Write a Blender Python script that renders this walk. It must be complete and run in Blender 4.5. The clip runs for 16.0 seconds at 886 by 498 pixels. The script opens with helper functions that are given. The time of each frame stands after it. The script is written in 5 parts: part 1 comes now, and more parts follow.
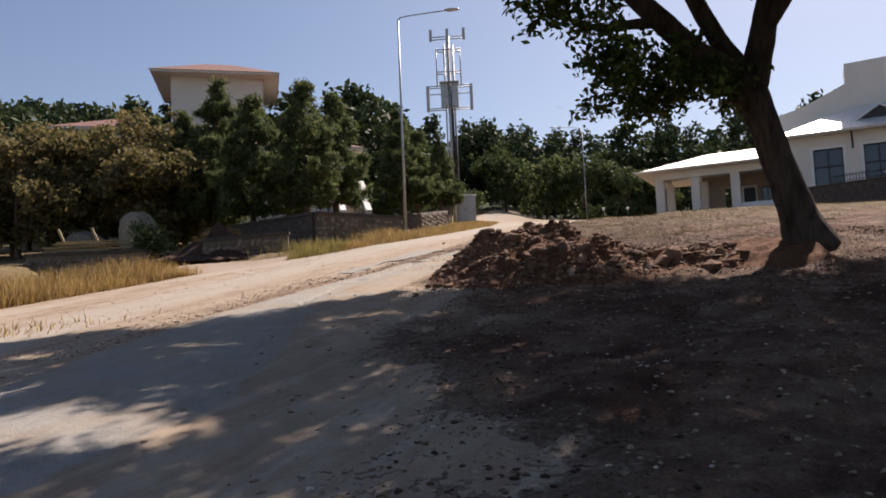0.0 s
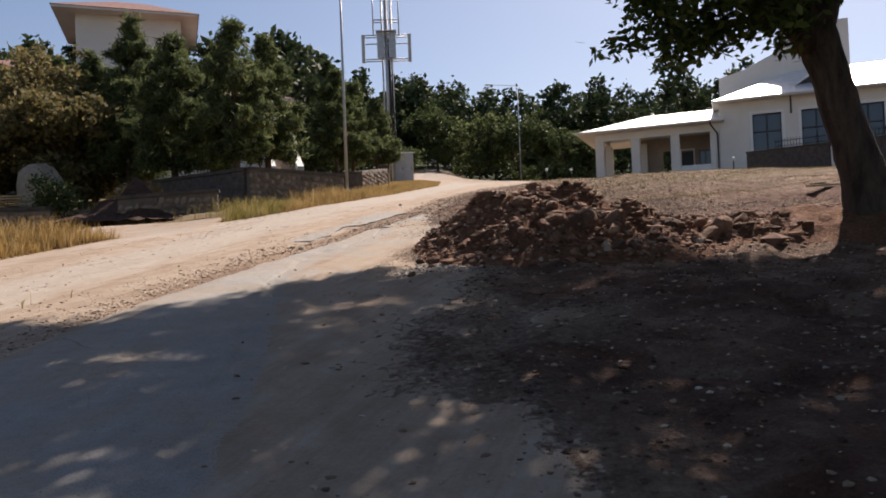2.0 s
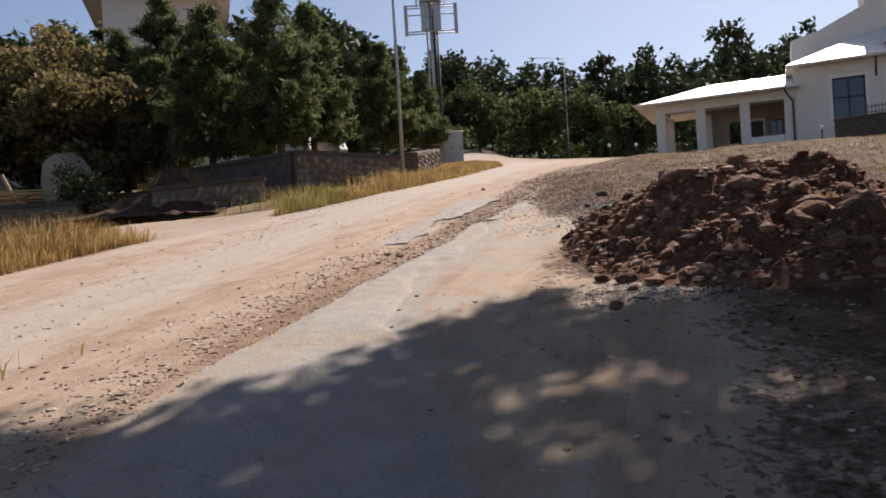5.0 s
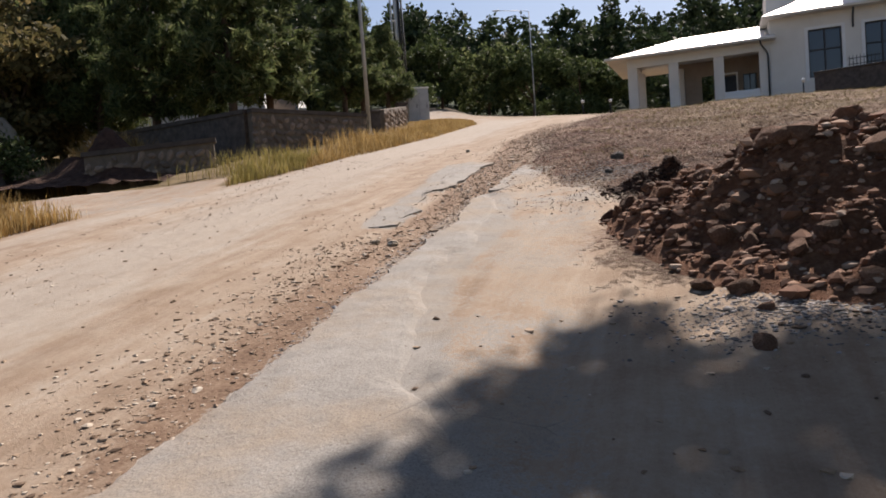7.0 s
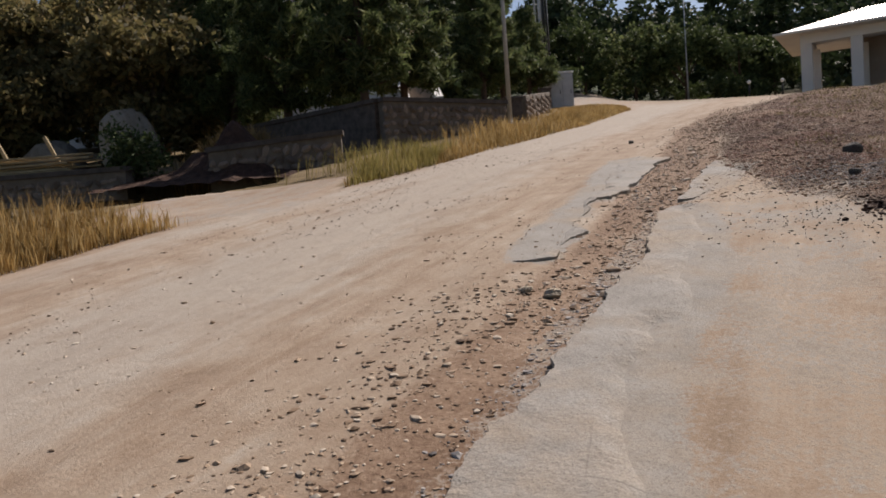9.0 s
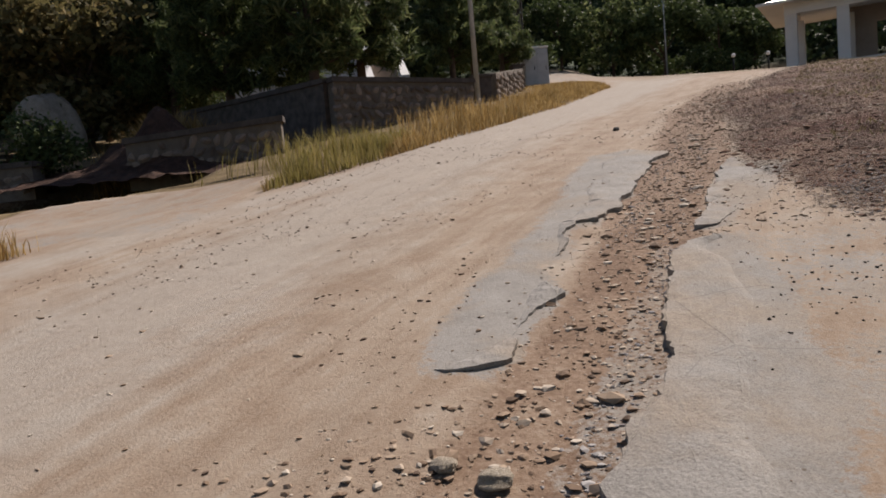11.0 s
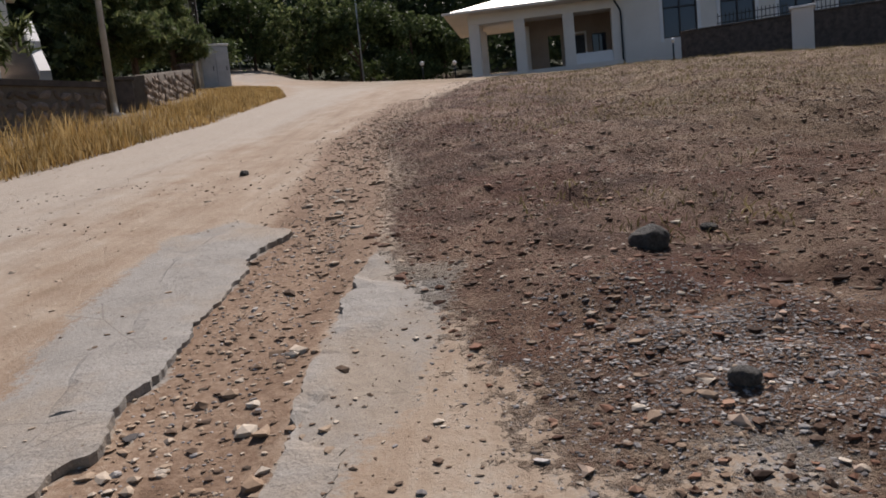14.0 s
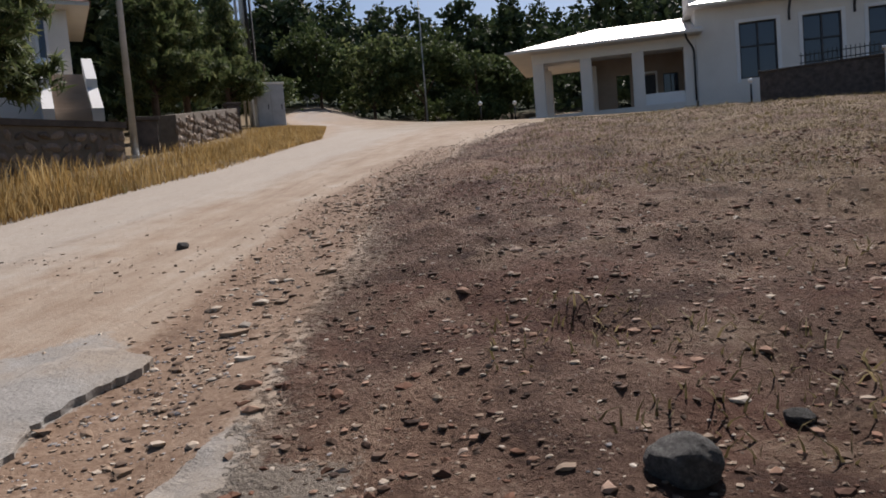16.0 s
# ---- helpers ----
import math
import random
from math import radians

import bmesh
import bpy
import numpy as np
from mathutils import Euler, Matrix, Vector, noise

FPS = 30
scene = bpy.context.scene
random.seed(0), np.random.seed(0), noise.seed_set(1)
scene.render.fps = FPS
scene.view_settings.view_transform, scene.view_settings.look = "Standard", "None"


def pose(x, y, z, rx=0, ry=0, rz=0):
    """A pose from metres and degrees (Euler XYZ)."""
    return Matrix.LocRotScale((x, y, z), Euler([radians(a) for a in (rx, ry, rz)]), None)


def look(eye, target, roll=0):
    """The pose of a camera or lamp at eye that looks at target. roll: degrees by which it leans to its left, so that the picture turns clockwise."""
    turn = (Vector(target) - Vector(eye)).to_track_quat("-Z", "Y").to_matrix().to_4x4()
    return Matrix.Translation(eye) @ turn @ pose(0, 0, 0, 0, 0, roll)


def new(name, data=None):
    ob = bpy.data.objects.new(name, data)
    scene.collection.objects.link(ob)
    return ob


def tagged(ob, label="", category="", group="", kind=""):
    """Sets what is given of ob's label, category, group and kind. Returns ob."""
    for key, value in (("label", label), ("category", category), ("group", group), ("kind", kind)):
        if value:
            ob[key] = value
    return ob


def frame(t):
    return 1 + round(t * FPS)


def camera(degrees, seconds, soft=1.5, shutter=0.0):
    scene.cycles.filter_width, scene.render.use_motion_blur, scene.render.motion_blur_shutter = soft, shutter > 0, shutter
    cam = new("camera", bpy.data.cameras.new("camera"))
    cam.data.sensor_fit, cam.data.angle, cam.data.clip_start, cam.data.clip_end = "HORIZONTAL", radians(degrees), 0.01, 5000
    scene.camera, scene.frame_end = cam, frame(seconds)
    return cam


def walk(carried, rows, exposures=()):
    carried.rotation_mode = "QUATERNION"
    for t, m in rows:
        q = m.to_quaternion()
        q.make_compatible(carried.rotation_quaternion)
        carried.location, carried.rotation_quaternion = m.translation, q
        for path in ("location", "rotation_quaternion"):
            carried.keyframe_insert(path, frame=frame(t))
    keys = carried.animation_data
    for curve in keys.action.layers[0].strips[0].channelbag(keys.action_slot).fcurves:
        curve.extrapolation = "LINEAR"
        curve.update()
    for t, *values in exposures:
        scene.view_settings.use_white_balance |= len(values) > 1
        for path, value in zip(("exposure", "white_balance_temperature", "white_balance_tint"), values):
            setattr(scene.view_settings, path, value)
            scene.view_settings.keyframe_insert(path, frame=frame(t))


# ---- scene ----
cam = camera(61.8, 16.0, soft=1.8)
PATH = [
    (0, (3.068, -6.512, 0.67), (2.924, -4.524, 0.835), -2.4),
    (0.5, (2.698, -5.915, 0.798), (2.607, -3.922, 0.948), -2.1),
    (1, (2.329, -5.155, 0.892), (2.281, -3.16, 1.023), -1.9),
    (1.5, (2.008, -4.423, 0.968), (2.008, -2.425, 1.063), -2.1),
    (2, (1.731, -3.816, 1.046), (1.796, -1.818, 1.093), -2.2),
    (2.5, (1.499, -3.331, 1.11), (1.622, -1.335, 1.125), -2.2),
    (3, (1.28, -2.662, 1.186), (1.36, -0.664, 1.202), -2.4),
    (3.5, (1.002, -1.958, 1.283), (1.008, 0.042, 1.311), -2.7),
    (3.7, (0.873, -1.666, 1.324), (0.851, 0.333, 1.359), -2.7),
    (5.8, (-0.025, 1.026, 1.605), (-0.014, 3.026, 1.565), -4.5),
    (6, (-0.077, 1.292, 1.624), (-0.045, 3.291, 1.573), -4.6),
    (6.5, (-0.173, 1.937, 1.71), (-0.105, 3.935, 1.632), -4.7),
    (7, (-0.254, 2.462, 1.826), (-0.175, 4.457, 1.711), -4.4),
    (7.5, (-0.349, 3.038, 1.917), (-0.367, 5.033, 1.787), -3.9),
    (8, (-0.435, 3.697, 1.979), (-0.709, 5.675, 1.869), -3.7),
    (10.3, (-0.456, 6.875, 2.374), (-0.735, 8.849, 2.216), -4.9),
    (10.5, (-0.408, 7.113, 2.412), (-0.679, 9.087, 2.246), -5.0),
    (11, (-0.281, 7.728, 2.481), (-0.519, 9.706, 2.301), -5.2),
    (11.5, (-0.144, 8.177, 2.604), (-0.164, 10.164, 2.377), -4.8),
    (12, (0.122, 8.891, 2.664), (0.377, 10.858, 2.404), -5.0),
    (12.5, (0.35, 9.571, 2.792), (0.813, 11.492, 2.488), -4.7),
    (13, (0.61, 10.166, 2.889), (1.121, 12.074, 2.578), -4.7),
    (13.5, (0.845, 10.728, 2.967), (1.356, 12.64, 2.677), -5.1),
    (14, (1.095, 11.284, 3.066), (1.606, 13.2, 2.81), -5.8),
    (14.5, (1.398, 11.733, 3.107), (1.88, 13.664, 2.914), -5.4),
    (15, (1.667, 12.13, 3.172), (2.112, 14.074, 3.029), -5.6),
    (15.5, (1.956, 12.617, 3.246), (2.36, 14.57, 3.1), -5.3),
    (16, (2.313, 13.056, 3.308), (2.657, 15.021, 3.167), -4.7),
]
walk(cam, [(t, look(eye, target, roll)) for t, eye, target, roll in PATH], [(0, 0.85, 7000, 18), (7.0, 0.76, 6850, 17), (8.0, 0.46, 6800, 16), (10.5, 0.32, 6750, 16), (13.5, 0.33, 6600, 16), (16, 0.41, 6400, 15)])

# ---------------------------------------------------------------- light
SUN_AZ, SUN_EL = 30.0, 46.0          # degrees to the right of the road's direction, and above the horizon
world = bpy.data.worlds.new("sky")
scene.world = world
world.use_nodes = True
wn = world.node_tree
sky = wn.nodes.new("ShaderNodeTexSky")
sky.sky_type, sky.sun_disc = "NISHITA", False
sky.sun_elevation, sky.sun_rotation = radians(SUN_EL), radians(SUN_AZ)
sky.air_density, sky.dust_density, sky.ozone_density = 1.0, 0.9, 2.5
wn.nodes["Background"].inputs[1].default_value = 0.062
wn.links.new(sky.outputs[0], wn.nodes["Background"].inputs[0])
sun_data = bpy.data.lights.new("sun", "SUN")
sun_data.energy, sun_data.angle, sun_data.color = 5.0, radians(0.53), (1.0, 0.94, 0.86)
sun = new("sun", sun_data)
sd = Vector((math.sin(radians(SUN_AZ)) * math.cos(radians(SUN_EL)), math.cos(radians(SUN_AZ)) * math.cos(radians(SUN_EL)), math.sin(radians(SUN_EL))))
sun.matrix_world = look(sd * 200, (0, 0, 0))


# ---------------------------------------------------------------- materials
def rgb(c):
    return (c[0], c[1], c[2], 1.0)


class Mat:
    """A node material with short helpers."""

    def __init__(self, name, rough=0.8, metal=0.0, spec=0.3):
        self.m = bpy.data.materials.new(name)
        self.m.use_nodes = True
        self.t = self.m.node_tree
        self.b = self.t.nodes["Principled BSDF"]
        self.b.inputs["Roughness"].default_value = rough
        self.b.inputs["Metallic"].default_value = metal
        self.b.inputs["Specular IOR Level"].default_value = spec
        self.co = self.t.nodes.new("ShaderNodeNewGeometry").outputs["Position"]

    def link(self, a, b):
        self.t.links.new(a, b)

    def local(self):
        self.co = self.t.nodes.new("ShaderNodeTexCoord").outputs["Object"]
        return self

    def noise(self, scale, detail=4.0, rough=0.6, distort=0.0, stretch=None, turn=0.0):
        n = self.t.nodes.new("ShaderNodeTexNoise")
        n.inputs["Scale"].default_value, n.inputs["Detail"].default_value = scale, detail
        n.inputs["Roughness"].default_value, n.inputs["Distortion"].default_value = rough, distort
        if stretch:
            mp = self.t.nodes.new("ShaderNodeMapping")
            mp.inputs["Scale"].default_value = stretch
            if turn:
                tn = self.t.nodes.new("ShaderNodeMapping")
                tn.inputs["Rotation"].default_value = (0, 0, radians(turn))
                self.link(self.co, tn.inputs[0])
                self.link(tn.outputs[0], mp.inputs[0])
            else:
                self.link(self.co, mp.inputs[0])
            self.link(mp.outputs[0], n.inputs[0])
        else:
            self.link(self.co, n.inputs[0])
        return n.outputs["Fac"]

    def voronoi(self, scale, feature="F1", out="Distance"):
        n = self.t.nodes.new("ShaderNodeTexVoronoi")
        n.feature = feature
        n.inputs["Scale"].default_value = scale
        self.link(self.co, n.inputs["Vector"])
        return n.outputs[out]

    def attr(self, name):
        n = self.t.nodes.new("ShaderNodeAttribute")
        n.attribute_name = name
        return n.outputs["Fac"]

    def ramp(self, fac, stops):
        n = self.t.nodes.new("ShaderNodeValToRGB")
        e = n.color_ramp.elements
        while len(e) < len(stops):
            e.new(0.5)
        for k, (p, c) in zip(e, stops):
            k.position, k.color = p, rgb(c if hasattr(c, "__len__") else (c, c, c))
        self.link(fac, n.inputs[0])
        return n.outputs[0]

    def mix(self, fac, a, b, kind="MIX"):
        n = self.t.nodes.new("ShaderNodeMix")
        n.data_type, n.blend_type = "RGBA", kind
        for v, i in ((fac, 0), (a, 6), (b, 7)):
            if isinstance(v, (int, float)):
                n.inputs[i].default_value = v
            elif isinstance(v, tuple):
                n.inputs[i].default_value = rgb(v)
            else:
                self.link(v, n.inputs[i])
        return n.outputs[2]

    def math(self, op, a, b=0.0):
        n = self.t.nodes.new("ShaderNodeMath")
        n.operation = op
        for v, i in ((a, 0), (b, 1)):
            if isinstance(v, (int, float)):
                n.inputs[i].default_value = v
            else:
                self.link(v, n.inputs[i])
        return n.outputs[0]

    def rand(self):
        return self.t.nodes.new("ShaderNodeObjectInfo").outputs["Random"]

    def island(self):
        return self.t.nodes.new("ShaderNodeNewGeometry").outputs["Random Per Island"]

    def color(self, c):
        if isinstance(c, tuple):
            self.b.inputs["Base Color"].default_value = rgb(c)
        else:
            self.link(c, self.b.inputs["Base Color"])
        return self

    def bump(self, h, strength=0.5, dist=0.02):
        n = self.t.nodes.new("ShaderNodeBump")
        n.inputs["Strength"].default_value, n.inputs["Distance"].default_value = strength, dist
        self.link(h, n.inputs["Height"])
        self.link(n.outputs[0], self.b.inputs["Normal"])
        return self

    def rough(self, v):
        self.link(v, self.b.inputs["Roughness"])
        return self


def simple(name, a, b, scale=3.0, rough=0.8, metal=0.0, bump=0.2, dist=0.01, spec=0.3, fine=40.0):
    """Two tones mixed by a coarse and a fine noise, with a fine relief."""
    m = Mat(name, rough, metal, spec).local()
    f = m.mix(0.35, m.noise(scale, 5), m.noise(fine, 3))
    m.color(m.ramp(f, [(0.35, a), (0.65, b)]))
    m.bump(m.noise(fine, 4), bump, dist)
    return m.m


def asphalt_colour(m):
    f = m.mix(0.5, m.noise(3, 6, 0.7), m.noise(60, 3, 0.7))
    c = m.ramp(f, [(0.3, (0.175, 0.163, 0.148)), (0.48, (0.265, 0.25, 0.23)), (0.7, (0.345, 0.328, 0.303))])
    dusty = m.ramp(m.noise(1.1, 6, 0.65), [(0.45, 0.0), (0.62, 0.7)])
    c = m.mix(dusty, c, m.ramp(m.noise(14, 6, 0.7), [(0.35, (0.25, 0.195, 0.145)), (0.65, (0.33, 0.27, 0.205))]))
    cr = m.ramp(m.voronoi(1.3, "DISTANCE_TO_EDGE"), [(0.0, 0.5), (0.006, 0.0)])
    c = m.mix(m.math("MULTIPLY", cr, m.ramp(m.noise(0.8, 3), [(0.5, 0.0), (0.6, 1.0)])), c, (0.0744, 0.062, 0.0496))
    c = m.mix(m.ramp(m.noise(130, 2, 0.6), [(0.52, 0.0), (0.66, 0.55)]), c, (0.13, 0.115, 0.1))
    return m.mix(m.ramp(m.voronoi(9.0), [(0.05, 0.8), (0.09, 0.0)]), c, (0.124, 0.093, 0.0682))


def make_asphalt():
    m = Mat("worn_asphalt", 0.9, 0, 0.2)
    m.color(asphalt_colour(m))
    m.bump(m.mix(0.6, m.noise(60, 3), m.noise(14, 6, 0.7)), 0.9, 0.016)
    return m.m


def make_ground():
    m = Mat("ground_earth", 0.95, 0, 0.15)
    road, soil, grass, far = m.attr("road"), m.attr("soil"), m.attr("grass"), m.attr("far")
    hard, forest, gully, ruddy = m.attr("hard"), m.attr("forest"), m.attr("gully"), m.attr("ruddy")
    big, mid, fine, grit = m.noise(0.35, 4), m.noise(2.2, 6, 0.65), m.noise(14, 6, 0.7), m.noise(70, 4, 0.7)
    streak = m.noise(1.0, 6, 0.62, 0.4, (2.6, 0.28, 1.0), 22)
    track = m.noise(1.0, 6, 0.7, 0.6, (9.0, 0.7, 1.0), 20)
    clod = m.noise(30, 6, 0.75)
    mixn = m.mix(0.5, mid, fine)
    dust = m.ramp(m.mix(0.5, m.mix(0.4, streak, track), m.mix(0.4, mid, clod)), [(0.36, (0.2, 0.143, 0.1)), (0.45, (0.262, 0.195, 0.142)), (0.53, (0.318, 0.252, 0.192)), (0.63, (0.375, 0.33, 0.275))])
    lane = m.ramp(m.math("ADD", road, m.math("MULTIPLY", m.math("SUBTRACT", m.mix(0.5, streak, mid), 0.5), 1.6)), [(0.4, 0.0), (0.9, 0.75)])
    dust = m.mix(lane, dust, m.ramp(m.mix(0.5, fine, grit), [(0.3, (0.28, 0.245, 0.205)), (0.7, (0.40, 0.362, 0.315))]))
    flecks = m.math("MULTIPLY", m.ramp(m.voronoi(38), [(0.08, 0.85), (0.14, 0.0)]), m.ramp(m.noise(2.1, 4), [(0.48, 0.0), (0.6, 1.0)]))
    dust = m.mix(flecks, dust, (0.10, 0.072, 0.052))
    grey = asphalt_colour(m)
    earth = m.ramp(m.mix(0.45, mid, clod), [(0.32, (0.026, 0.015, 0.011)), (0.42, (0.082, 0.05, 0.037)), (0.52, (0.142, 0.093, 0.069)), (0.61, (0.205, 0.15, 0.116)), (0.72, (0.33, 0.275, 0.225))])
    patchy = m.ramp(m.noise(0.55, 5, 0.65, 0.6), [(0.36, (0.5, 0.35, 0.28)), (0.5, (1.05, 0.97, 0.92)), (0.64, (1.5, 1.42, 1.3))])
    earth = m.mix(0.9, earth, patchy, "MULTIPLY")
    red = m.ramp(m.mix(0.5, mid, clod), [(0.35, (0.045, 0.018, 0.012)), (0.55, (0.115, 0.052, 0.034)), (0.7, (0.2, 0.115, 0.08))])
    bed = m.ramp(m.mix(0.5, m.mix(0.4, mid, streak), clod), [(0.36, (0.095, 0.06, 0.04)), (0.47, (0.185, 0.122, 0.083)), (0.56, (0.255, 0.182, 0.13)), (0.66, (0.34, 0.275, 0.21))])
    chips = m.ramp(m.voronoi(26), [(0.10, 0.9), (0.16, 0.0)])
    earth = m.mix(m.math("MULTIPLY", chips, m.ramp(m.noise(3.3, 3), [(0.5, 0.0), (0.62, 1.0)])), earth, (0.285, 0.248, 0.205))
    dry = m.ramp(m.mix(0.5, mid, clod), [(0.35, (0.06, 0.043, 0.022)), (0.5, (0.155, 0.112, 0.058)), (0.65, (0.27, 0.205, 0.115))])
    # dark green woodland floor; over the sunken yard it paints the trees' shade
    woods_or_shade = m.ramp(m.mix(0.5, m.noise(0.05, 6), m.noise(0.4, 5)), [(0.3, (0.010, 0.018, 0.008)), (0.7, (0.05, 0.075, 0.03))])

    def edge(a, n, w=0.5, lo=0.45, hi=0.6):
        return m.ramp(m.math("ADD", a, m.math("MULTIPLY", m.math("SUBTRACT", n, 0.5), w)), [(lo, 0.0), (hi, 1.0)])

    soily = edge(soil, mixn, 2.0, 0.38, 0.66)
    c = m.mix(soily, dust, earth)
    c = m.mix(edge(ruddy, mixn, 1.6, 0.35, 0.7), c, red)
    c = m.mix(m.math("MULTIPLY", soily, m.ramp(m.noise(0.75, 5, 0.6, 0.8), [(0.52, 0.0), (0.6, 0.75)])), c, red)
    c = m.mix(m.math("MULTIPLY", soily, m.ramp(m.noise(1.1, 5, 0.65, 0.5), [(0.54, 0.0), (0.63, 0.7)])), c, bed)
    c = m.mix(edge(gully, mixn, 2.0, 0.35, 0.65), c, bed)
    c = m.mix(edge(hard, m.mix(0.5, mid, clod), 2.6, 0.4, 0.62), c, grey)
    c = m.mix(edge(grass, mixn, 0.6), c, dry)
    c = m.mix(m.math("MULTIPLY", far, m.ramp(m.noise(0.8, 5, 0.7), [(0.35, 0.2), (0.6, 1.0)])), c, dry)
    c = m.mix(forest, c, woods_or_shade)
    c = m.mix(m.ramp(m.noise(170, 2), [(0.62, 0.0), (0.72, 0.35)]), c, (0.10, 0.07, 0.05))
    m.color(c)
    rise = m.math("ADD", m.math("MULTIPLY", m.mix(0.5, fine, grit), m.math("SUBTRACT", 0.2, m.math("MULTIPLY", hard, 0.08))), m.math("MULTIPLY", m.math("MULTIPLY", m.mix(0.35, clod, fine), soily), 1.4))
    m.bump(rise, 1.0, 0.06)
    return m.m


def make_rock(name, a, b, c, scale=6.0):
    m = Mat(name, 0.92, 0, 0.2).local()
    col = m.ramp(m.mix(0.4, m.noise(scale, 6, 0.7), m.noise(scale * 8, 4)), [(0.3, a), (0.5, b), (0.7, c)])
    v = m.ramp(m.rand(), [(0.0, 0.55), (1.0, 1.35)])
    m.color(m.mix(1.0, col, v, "MULTIPLY"))
    m.bump(m.noise(scale * 4, 6, 0.7), 0.8, 0.02)
    return m.m


def make_pebble(name, stops):
    m = Mat(name, 0.9, 0, 0.2)
    col = m.ramp(m.island(), stops)
    m.color(m.mix(0.25, col, m.noise(90, 3), "OVERLAY"))
    return m.m


def make_leaf(name, stops, rough=0.55, trans=0.25):
    m = Mat(name, max(rough, 0.7), 0, 0.15)
    col = m.mix(1.0, m.ramp(m.island(), stops), m.ramp(m.noise(1.2, 3), [(0.3, 0.6), (0.7, 1.25)]), "MULTIPLY")
    m.color(col)
    t = m.t.nodes.new("ShaderNodeBsdfTranslucent")
    m.link(col, t.inputs[0])
    mx = m.t.nodes.new("ShaderNodeMixShader")
    mx.inputs[0].default_value = trans
    m.link(m.b.outputs[0], mx.inputs[1])
    m.link(t.outputs[0], mx.inputs[2])
    m.link(mx.outputs[0], m.t.nodes["Material Output"].inputs[0])
    return m.m


def make_bark(name, a, b):
    m = Mat(name, 0.95, 0, 0.15).local()
    n = m.noise(5, 6, 0.7, 0.5, (1, 1, 0.25))
    m.color(m.ramp(n, [(0.35, a), (0.65, b)]))
    m.bump(n, 1.0, 0.05)
    return m.m


def make_glass():
    m = Mat("window_glass", 0.05, 0, 0.6)
    m.color((0.03, 0.045, 0.07))
    return m.m


MAT_GROUND = make_ground()
MAT_ASPHALT = make_asphalt()
MAT_BROWN_ROCK = make_rock("red_brown_rock", (0.07, 0.035, 0.023), (0.17, 0.092, 0.06), (0.32, 0.21, 0.15))
MAT_PALE_ROCK = make_rock("pale_limestone", (0.22, 0.175, 0.13), (0.35, 0.30, 0.235), (0.45, 0.405, 0.34))
MAT_DARK_ROCK = make_rock("dark_basalt", (0.04, 0.039, 0.038), (0.11, 0.105, 0.10), (0.24, 0.23, 0.215))
MAT_WALL_STONE = make_rock("wall_stone", (0.128, 0.096, 0.0704), (0.23, 0.179, 0.141), (0.333, 0.275, 0.224))
MAT_PEBBLE = make_pebble("mixed_pebbles", [(0.0, (0.09, 0.06, 0.043)), (0.3, (0.225, 0.155, 0.105)), (0.65, (0.34, 0.26, 0.19)), (1.0, (0.48, 0.42, 0.35))])
MAT_FIELD_STONE = make_pebble("field_stone", [(0.0, (0.06, 0.04, 0.03)), (0.4, (0.17, 0.115, 0.08)), (0.75, (0.30, 0.235, 0.175)), (1.0, (0.50, 0.44, 0.37))])
MAT_CLOD = make_pebble("earth_clods", [(0.0, (0.03, 0.016, 0.011)), (0.4, (0.085, 0.05, 0.034)), (0.8, (0.15, 0.10, 0.07)), (1.0, (0.27, 0.21, 0.155))])
MAT_CHIPS = make_pebble("grey_chippings", [(0.0, (0.0832, 0.0768, 0.0768)), (0.5, (0.192, 0.179, 0.179)), (1.0, (0.384, 0.365, 0.352))])
MAT_ASPHALT_CRUMB = make_pebble("asphalt_crumbs", [(0.0, (0.0115, 0.0109, 0.0102)), (1.0, (0.0448, 0.0384, 0.0352))])
MAT_OAK_LEAF = make_leaf("oak_leaf", [(0.0, (0.025, 0.045, 0.012)), (0.6, (0.05, 0.085, 0.022)), (1.0, (0.11, 0.14, 0.04))], 0.4, 0.3)
MAT_PINE = make_leaf("pine_needles", [(0.0, (0.045, 0.066, 0.026)), (0.6, (0.11, 0.142, 0.055)), (1.0, (0.20, 0.215, 0.095))], 0.6, 0.4)
MAT_BROWN_LEAF = make_leaf("rusty_leaf", [(0.0, (0.085, 0.078, 0.034)), (0.6, (0.185, 0.16, 0.068)), (1.0, (0.29, 0.22, 0.10))], 0.6, 0.4)
MAT_LIME_LEAF = make_leaf("light_leaf", [(0.0, (0.045, 0.066, 0.022)), (0.6, (0.085, 0.115, 0.042)), (1.0, (0.15, 0.18, 0.075))], 0.65, 0.25)
MAT_FOREST = make_leaf("forest_foliage", [(0.0, (0.02, 0.034, 0.016)), (0.6, (0.046, 0.068, 0.03)), (1.0, (0.085, 0.112, 0.048))], 0.7, 0.2)
MAT_STRAW = make_leaf("dry_grass", [(0.0, (0.19, 0.11, 0.036)), (0.5, (0.37, 0.245, 0.09)), (1.0, (0.48, 0.36, 0.18))], 0.7, 0.4)
MAT_GREEN_GRASS = make_leaf("greenish_grass", [(0.0, (0.17, 0.13, 0.036)), (0.5, (0.27, 0.235, 0.075)), (1.0, (0.37, 0.29, 0.12))], 0.7, 0.35)
MAT_FIELD_GRASS = make_leaf("short_dry_grass", [(0.0, (0.10, 0.08, 0.036)), (0.5, (0.21, 0.165, 0.075)), (1.0, (0.33, 0.265, 0.14))], 0.7, 0.3)
